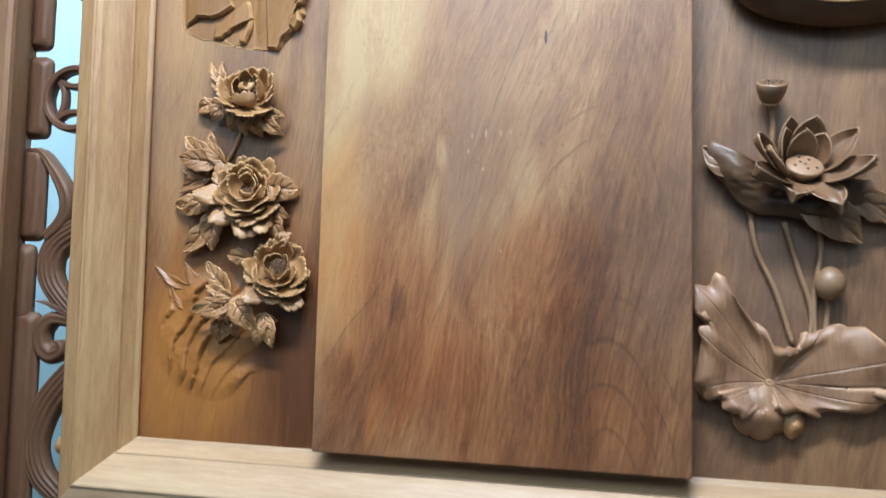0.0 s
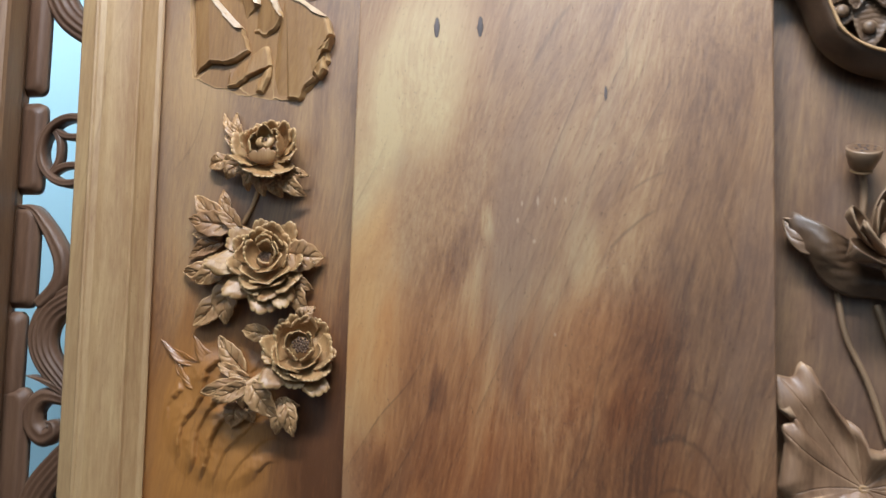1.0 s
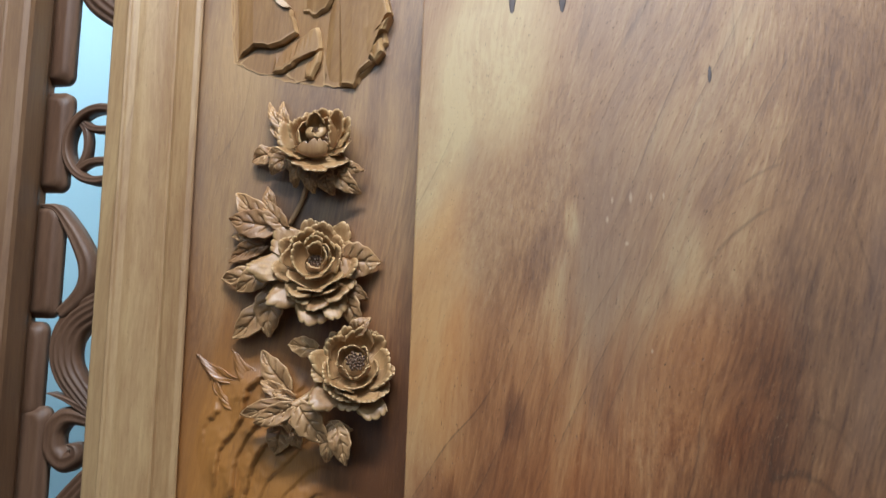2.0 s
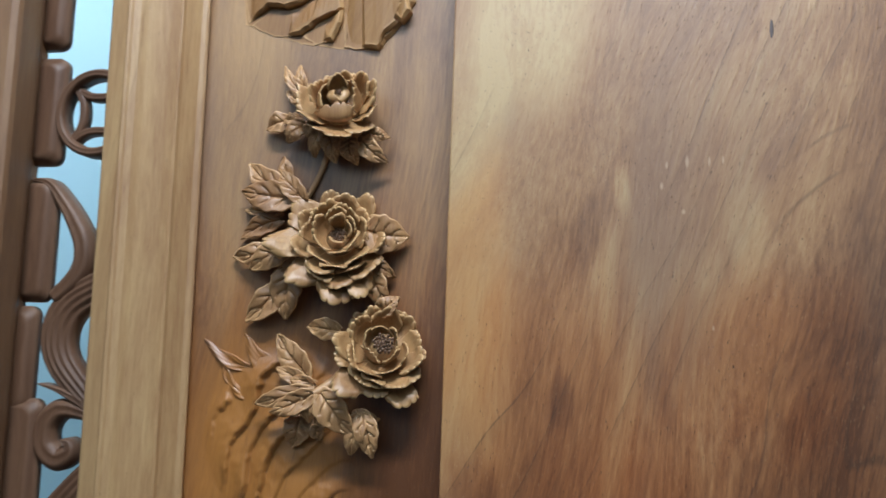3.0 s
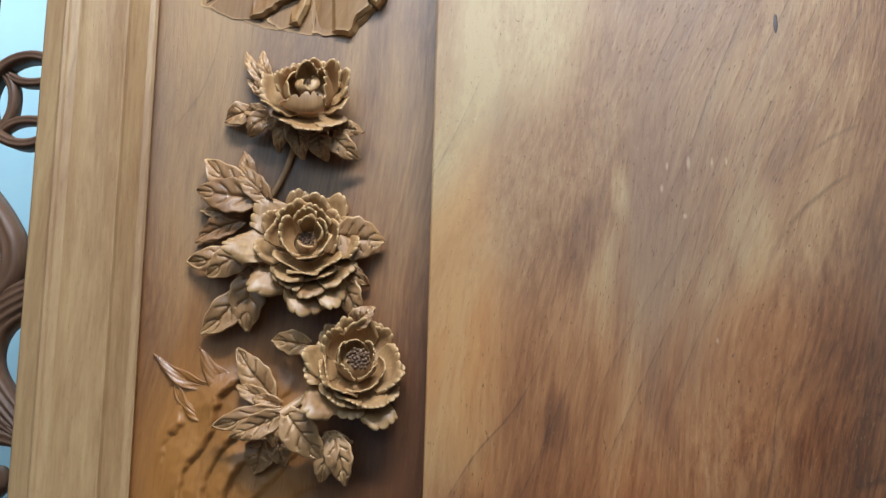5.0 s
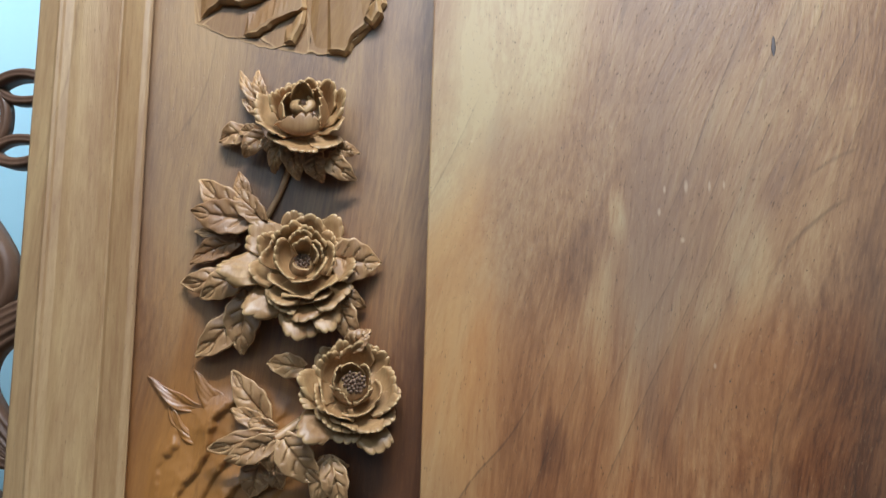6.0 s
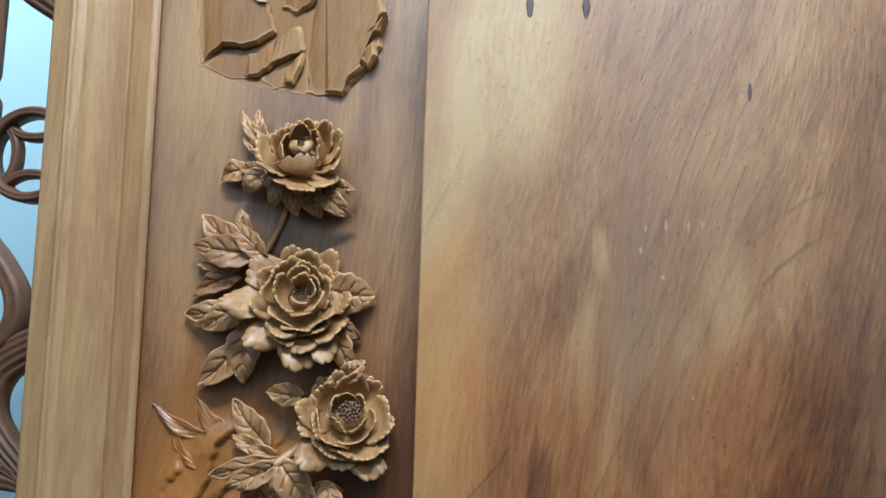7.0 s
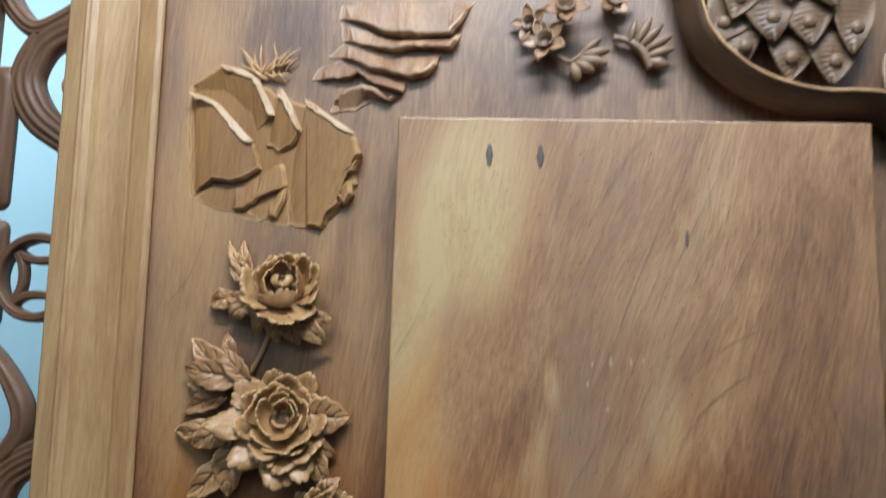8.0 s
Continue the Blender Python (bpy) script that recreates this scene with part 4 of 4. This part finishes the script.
# ---------------------------------------------------------------- lotus


LOTUS_PETALS = [(95, 0.62, 0.52, 76, 20), (45, 0.66, 0.46, 70, 16), (140, 0.70, 0.50, 62, 18), (185, 0.78, 0.46, 46, 10), (75, 0.92, 0.54, 62, 30), (20, 0.98, 0.44, 48, 0), (118, 0.86, 0.46, 52, 30),
                (338, 1.02, 0.50, 22, 26), (292, 0.86, 0.44, 14, -34), (245, 0.62, 0.40, 18, -40), (205, 0.96, 0.50, 16, 8), (165, 0.92, 0.46, 30, 24)]


def lotus(x, z, radius, face_up, face_side, out):
    ob = thing("carved_lotus", "carved open lotus flower with pointed petals and seed head", "carved flower", m=on_panel(x, z, out, face_up, face_side))
    rnd = random.Random(7)
    # direction, length, half width, tilt at the root and bend
    for d, ln, wd, tilt, curl in LOTUS_PETALS:
        bm = petal_sheet(radians(d), 0.34 * radius, -0.06 * radius, ln * radius, wd * radius, tilt, curl, 0.42, 0.05 * radius, 2, rnd.random(), point=1.0, thick=0.0010, nu=18, nv=20)
        part("petal", bm, bloom_wood, ob)
    head = part("seed_head", lathe([(0.10 * radius, -0.3 * radius), (0.27 * radius, 0.0), (0.34 * radius, 0.12 * radius), (0.34 * radius, 0.16 * radius), (0.31 * radius, 0.18 * radius)], ring=24), lotus_wood, ob, "pale seed head")
    for i in range(7):
        a = i * 2.4
        part("seed", lathe([(0.028 * radius, 0.0), (0.03 * radius, 0.015 * radius), (0.012 * radius, 0.03 * radius)], Matrix.Translation((0.10 * radius * math.sqrt(i) * math.cos(a), 0.10 * radius * math.sqrt(i) * math.sin(a), 0.175 * radius)), ring=8), dark_wood, head)
    return ob


flower = lotus(0.405, 1.448, 0.042, 44, 8, 0.014)
# the rolled leaf that wraps the flower from below
wrap = thing("carved_rolled_leaf", "brown carved lotus leaf curling round the flower", "carving")


def wrap_at(u, v):
    a = radians(158 + 190 * u)
    r = 0.5 + 0.5 * v
    rag = noise.noise(Vector((u * 7, r * 2, 3.0)))
    rx, rz = 0.026 + (0.032 + 0.006 * rag) * r, 0.014 + (0.024 + 0.007 * rag) * r
    x = 0.400 + rx * math.cos(a) - 0.012 * (1 - u) ** 4 * r
    z = 1.447 + rz * math.sin(a) + 0.014 * (1 - u) ** 3 * r - 0.004 * u ** 3 * r
    h = 0.003 + (0.019 + 0.004 * math.sin(11 * u)) * math.sin(math.pi * (0.12 + 0.62 * r)) * (1 - 0.35 * r * r)
    h += 0.0012 * noise.noise(Vector((u * 24, r * 5, 9.0)))
    return Vector((max(x, 0.3235), PANEL_Y - max(h, 0.001), z + 0.0022 * math.sin(26 * u) * r * r))


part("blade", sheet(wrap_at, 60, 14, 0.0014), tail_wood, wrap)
part("lobe", leaf_sheet(0.408, 1.422, 0.450, 1.391, 0.017, 0.013, 0.004, 0.007, 0.06, 8, veins=3), bloom_wood, wrap)
part("lobe", leaf_sheet(0.424, 1.432, 0.476, 1.406, 0.015, 0.010, 0.004, 0.006, 0.10, 9, veins=4, jag=0.12), bloom_wood, wrap)
curl_leaf = leaf_sheet(0.354, 1.449, 0.328, 1.470, 0.0105, 0.012, 0.004, 0.010, 0.08, 5, veins=2)
part("tip", curl_leaf, bloom_wood, wrap, "curled leaf tip")

pod = thing("carved_seed_pod", "carved lotus seed pod with pitted top on a stem", "carving")
podm = Matrix.Translation((0.3805, PANEL_Y - 0.013, 1.5050)) @ pose(0, 0, 0, 28, 0, 0)
cup = part("cup", lathe([(0.005, 0.0), (0.0085, 0.003), (0.0115, 0.011), (0.0122, 0.016), (0.0118, 0.0172), (0.0105, 0.0172)], podm, 22), bloom_wood, pod)
for i in range(9):
    a, r = i * 2.4, 0.0030 * math.sqrt(i)
    part("pit", lathe([(0.0011, 0.0), (0.0011, 0.0006), (0.0006, 0.0007)], podm @ Matrix.Translation((r * math.cos(a), r * math.sin(a), 0.0171)), 8), dark_wood, cup)
part("collar", lathe([(0.0062, -0.0012), (0.0078, 0.0), (0.0062, 0.0012)], podm, 16), leaf_wood, pod)
part("stem", tube([(0.3815, PANEL_Y - 0.012, 1.505, 0.0026), (0.3835, PANEL_Y - 0.009, 1.488, 0.0026), (0.382, PANEL_Y - 0.006, 1.462, 0.0026)]), bloom_wood, pod)

stems = [[(0.366, 1.418), (0.372, 1.385), (0.387, 1.350), (0.400, 1.308)], [(0.393, 1.408), (0.404, 1.370), (0.414, 1.335), (0.411, 1.306)], [(0.419, 1.416), (0.421, 1.385), (0.416, 1.345), (0.417, 1.306)], [(0.4265, 1.346), (0.425, 1.325), (0.421, 1.306)]]
for path in stems:
    bm = tube([(x, PANEL_Y - 0.004, z, 0.0023) for x, z in path])
    bmesh.ops.transform(bm, matrix=on_panel(0.405, 1.448, 0.014, 44, 8).inverted(), verts=bm.verts)
    part("stem", bm, bloom_wood, flower)
budm = Matrix.Translation((0.425, PANEL_Y - 0.010, 1.345)) @ pose(0, 0, 0, 6, 4, 0)
bud = thing("carved_lotus_bud", "round carved lotus bud on its stem", "carving")
part("bud", lathe([(0.002, -0.001), (0.007, 0.002), (0.0108, 0.008), (0.0118, 0.0145), (0.0095, 0.021), (0.005, 0.0255), (0.001, 0.027)], budm, 20), bloom_wood, bud)
for i in range(3):
    part("sepal", petal_sheet(i * 2.1 + 0.6, 0.0035, 0.0, 0.020, 0.006, 62, 40, 0.1, 0, 2, i, point=1, thick=0.0006), bloom_wood, bud).matrix_basis = budm

big_leaf = thing("carved_lotus_leaf", "large pale-brown carved lotus leaf with curled edges and cut veins", "carved leaf")
HUBX, HUBZ = 0.381, 1.277
RADII = [0.105, 0.095, 0.076, 0.048, 0.033, 0.031, 0.050, 0.094, 0.098, 0.068, 0.060, 0.058, 0.046, 0.041, 0.037, 0.030, 0.025, 0.022, 0.022, 0.028, 0.044, 0.080]


VEINS = 13


def leaf_at(u, v):
    n = len(RADII)
    q = (v + 1) / 2 * VEINS
    k = math.floor(q)
    f = 2 * (q - k) - 1
    f = math.copysign(abs(f) ** 2.4, f)
    th = 2 * math.pi * (k + 0.5 + 0.5 * f) / VEINS
    a = th / (2 * math.pi) * n
    i, g = int(a) % n, a - int(a)
    g = g * g * (3 - 2 * g)
    r = (RADII[i] * (1 - g) + RADII[(i + 1) % n] * g) * (1 + (0.03 * math.sin(17 * th) + 0.025 * math.sin(29 * th + 1)) * u ** 3) * u
    bow = 0.16 * math.sin(k * 2.3) * u * u
    x, z = HUBX + r * math.cos(th + bow), HUBZ + r * math.sin(th + bow)
    h = 0.010 + 0.015 * u * u + 0.0035 * u * u * math.sin(5 * th + 0.6) + 0.0016 * u ** 6 * math.sin(17 * th + 0.8) - 0.15 * max(0.0, u - 0.74) ** 2
    h += 0.0030 * noise.noise(Vector((x * 40, z * 40, 2.0)))
    h -= 0.0009 * math.exp(-(f * math.pi / VEINS * r / 0.0005) ** 2) * (1 if 0.06 < u < 0.88 + 0.1 * math.sin(k * 1.7) else 0.0)
    return Vector((max(x, 0.3225), PANEL_Y - max(0.002, h), z))


part("blade", sheet(leaf_at, 40, VEINS * 26, 0.0013), lotus_wood, big_leaf)
part("hub", lathe([(0.0016, 0.0), (0.0032, 0.0008), (0.0028, 0.0016), (0.0012, 0.001)], Matrix.Translation((HUBX, PANEL_Y - 0.0098, HUBZ)) @ OUT, 14), leaf_wood, big_leaf)


def flap(x, z, rx, rz, lift, rise, lobes, seed):
    """A folded-down lobe: domed at its root, fluted towards a scalloped lip that bends back to the panel."""
    def at(u, v):
        th = math.pi * v
        lobe = abs(math.sin(lobes * th / 2 + seed)) ** 0.6
        r = u * (1 + 0.13 * (lobe - 0.7) * u ** 2)
        down = 0.5 - 0.5 * math.sin(th)
        h = lift + rise * (1 - u ** 2.2) * (0.75 + 0.25 * down) + 0.0014 * (lobe - 0.7) * u ** 2.5 + 0.0007 * noise.noise(Vector((x * 50 + 2 * u * math.cos(th), z * 50 + 2 * u * math.sin(th), seed)))
        return Vector((x + rx * r * math.cos(th), PANEL_Y - h, z + rz * r * math.sin(th)))

    return sheet(at, 18, 72, 0.0011)


part("flap", flap(0.3740, 1.2550, 0.0225, 0.0235, 0.006, 0.017, 7, 0.4), lotus_wood, big_leaf, "pale lobe of the leaf folded down")
part("flap", flap(0.3985, 1.2460, 0.0085, 0.0120, 0.008, 0.008, 4, 2.0), carve_wood, big_leaf, "golden lobe of the leaf folded down")

# ---------------------------------------------------------------- peacock tail
tail = thing("carved_peacock_tail", "dark brown carved peacock tail with overlapping eyed feathers", "carving", m=Matrix.Translation((0.3, PANEL_Y, 1.7)))
EDGE = [(0.186, 1.775), (0.193, 1.735), (0.203, 1.700), (0.228, 1.672), (0.258, 1.656), (0.290, 1.649), (0.322, 1.6475), (0.338, 1.628), (0.350, 1.598), (0.372, 1.579), (0.402, 1.570), (0.436, 1.566), (0.480, 1.570)]
edge = curve_points(EDGE, 8)
bm = bmesh.new()
rows = []
for i, p in enumerate(edge):
    a, b = edge[max(0, i - 1)], edge[min(len(edge) - 1, i + 1)]
    t = (b - a).normalized()
    nx, nz = -t[1], t[0]
    row = []
    for off, h in ((0.012, -0.001), (0.008, 0.008), (0.001, 0.0125), (0.0, 0.0145), (0.004, 0.023), (0.009, 0.031), (0.0125, 0.036), (0.0145, 0.0362), (0.0155, 0.028), (0.019, 0.014), (0.019, -0.001)):
        row.append(bm.verts.new((p[0] + nx * off - 0.3, -h, p[1] + nz * off - 1.7)))
    rows.append(row)
for a, b in zip(rows, rows[1:]):
    for k in range(len(a)):
        bm.faces.new((a[k], a[(k + 1) % len(a)], b[(k + 1) % len(a)], b[k]))
bm.faces.new(rows[0])
bm.faces.new(rows[-1][::-1])
part("rim", bm, tail_wood, tail)
lip = []
for i in range(0, len(edge), 4):
    t = (edge[min(len(edge) - 1, i + 1)] - edge[max(0, i - 1)]).normalized()
    lip.append((edge[i][0] - t[1] * 0.0134 - 0.3, -0.0362, edge[i][1] + t[0] * 0.0134 - 1.7, 0.0012 + 0.0003 * math.sin(i)))
part("lip", tube(lip, 6), leaf_wood, tail, "thin pale lip")
rnd = random.Random(11)
for row, (off, h) in enumerate(((0.030, 0.018), (0.052, 0.023), (0.078, 0.029), (0.106, 0.033), (0.134, 0.036))):
    step = 8
    for i in range(3 + (row % 2) * 3, len(edge) - 2, step):
        p = edge[i]
        a, b = edge[i - 1], edge[i + 1]
        t = (b - a).normalized()
        nx, nz = -t[1] * 0.6 - 0.1, t[0] * 0.6 + 0.55
        tipx, tipz = p[0] + nx * (off - 0.012), p[1] + nz * (off - 0.012)
        tipx, tipz = tipx + rnd.uniform(-0.004, 0.004), tipz + rnd.uniform(-0.003, 0.003)
        bx, bz = p[0] + nx * (off + 0.034) + rnd.uniform(-0.008, 0.008), p[1] + nz * (off + 0.034)
        bm = leaf_sheet(bx, bz, tipx, tipz, 0.0155 * rnd.uniform(0.9, 1.25), h - 0.007, 0.004, h + rnd.uniform(-0.002, 0.003), rnd.uniform(-0.08, 0.08), seed=rnd.random(), veins=14, jag=0.015, origin=(0.3, PANEL_Y, 1.7), fold=-0.14, groove=0.0010, nu=84, nv=10, cut=0.12)
        f = part("feather", bm, feather_wood, tail)
        ex, ez = tipx * 0.68 + bx * 0.32, tipz * 0.68 + bz * 0.32
        part("eye", lathe([(0.0048, -0.002), (0.0046, 0.001), (0.003, 0.0025), (0.0008, 0.003)], Matrix.Translation((ex - 0.3, -h - 0.0022, ez - 1.7)) @ OUT, 14), feather_wood, f)

# ---------------------------------------------------------------- plum blossom


def blossom(x, z, r, out, up, side, seed):
    ob = thing("carved_blossom", "small five-petalled carved blossom with a deep centre", "carved flower", "carved blossoms", on_panel(x, z, out, up, side))
    for i in range(5):
        part("petal", petal_sheet(i * 2 * math.pi / 5 + seed, 0.25 * r, 0, 0.85 * r, 0.42 * r, 22, -10, 0.35, 0, 2, seed + i, point=1, thick=0.0009, nu=8, nv=8), lotus_wood, ob)
    part("cup", lathe([(0.35 * r, -0.5 * r), (0.36 * r, 0.1 * r), (0.42 * r, 0.34 * r), (0.36 * r, 0.34 * r), (0.26 * r, 0.0)], ring=16), feather_wood, ob)
    return ob


blossom(0.1165, 1.731, 0.017, 0.018, 20, 0, 1)
blossom(0.103, 1.7075, 0.017, 0.014, 10, -15, 2)
blossom(0.092, 1.724, 0.014, 0.008, 0, -25, 3)
blossom(0.150, 1.739, 0.015, 0.012, 10, 20, 4)


def bud_sprig(points, label):
    ob = thing("carved_bud_sprig", label, "carving", "carved bud sprigs")
    for x0, z0, x1, z1, r in points:
        d = Vector((x1 - x0, 0, z1 - z0))
        q = d.to_track_quat("Z", "Y").to_matrix().to_4x4()
        ln = d.length
        part("bud", lathe([(0.0008, 0), (0.6 * r, 0.12 * ln), (r, 0.45 * ln), (0.92 * r, 0.7 * ln), (0.5 * r, 0.92 * ln), (0.001, ln)], Matrix.Translation((x0, PANEL_Y - 0.010, z0)) @ q, 12), feather_wood, ob)
    return ob


s1 = bud_sprig([(0.122, 1.693, 0.127, 1.679, 0.0042), (0.124, 1.694, 0.138, 1.686, 0.0042), (0.126, 1.696, 0.147, 1.692, 0.0045), (0.127, 1.698, 0.149, 1.702, 0.0040), (0.128, 1.699, 0.142, 1.711, 0.0035)], "cluster of carved pointed buds on a twig")
part("twig", tube([(0.108, PANEL_Y - 0.006, 1.702, 0.0022), (0.120, PANEL_Y - 0.009, 1.694, 0.002), (0.128, PANEL_Y - 0.010, 1.699, 0.0018), (0.134, PANEL_Y - 0.009, 1.708, 0.0012)]), feather_wood, s1)
s2 = bud_sprig([(0.167, 1.706, 0.178, 1.726, 0.0036), (0.170, 1.704, 0.186, 1.721, 0.0036), (0.173, 1.701, 0.193, 1.713, 0.0036), (0.174, 1.697, 0.194, 1.703, 0.0036), (0.175, 1.694, 0.190, 1.690, 0.0042), (0.163, 1.708, 0.167, 1.724, 0.003)], "fan of carved buds along a curved twig")
part("twig", tube([(0.152, PANEL_Y - 0.006, 1.713, 0.0028), (0.163, PANEL_Y - 0.008, 1.709, 0.003), (0.172, PANEL_Y - 0.009, 1.701, 0.0034), (0.178, PANEL_Y - 0.009, 1.689, 0.0034)]), feather_wood, s2)

# tuft of needles on the rock
tuft = thing("carved_tuft", "small carved tuft of needle grass above the rock", "carving")
rnd = random.Random(5)
for i in range(22):
    a = radians(rnd.uniform(10, 165))
    ln = rnd.uniform(0.010, 0.024)
    x0, z0 = -0.103 + rnd.uniform(-0.012, 0.010), 1.690 + rnd.uniform(-0.008, 0.004)
    part("blade", tube([(x0, PANEL_Y - 0.001, z0, 0.0011), (x0 + ln * 0.5 * math.cos(a), PANEL_Y - 0.005, z0 + ln * 0.5 * math.sin(a), 0.0010), (x0 + ln * math.cos(a), PANEL_Y - 0.004, z0 + ln * math.sin(a), 0.0003)], 5), leaf_wood, tuft)
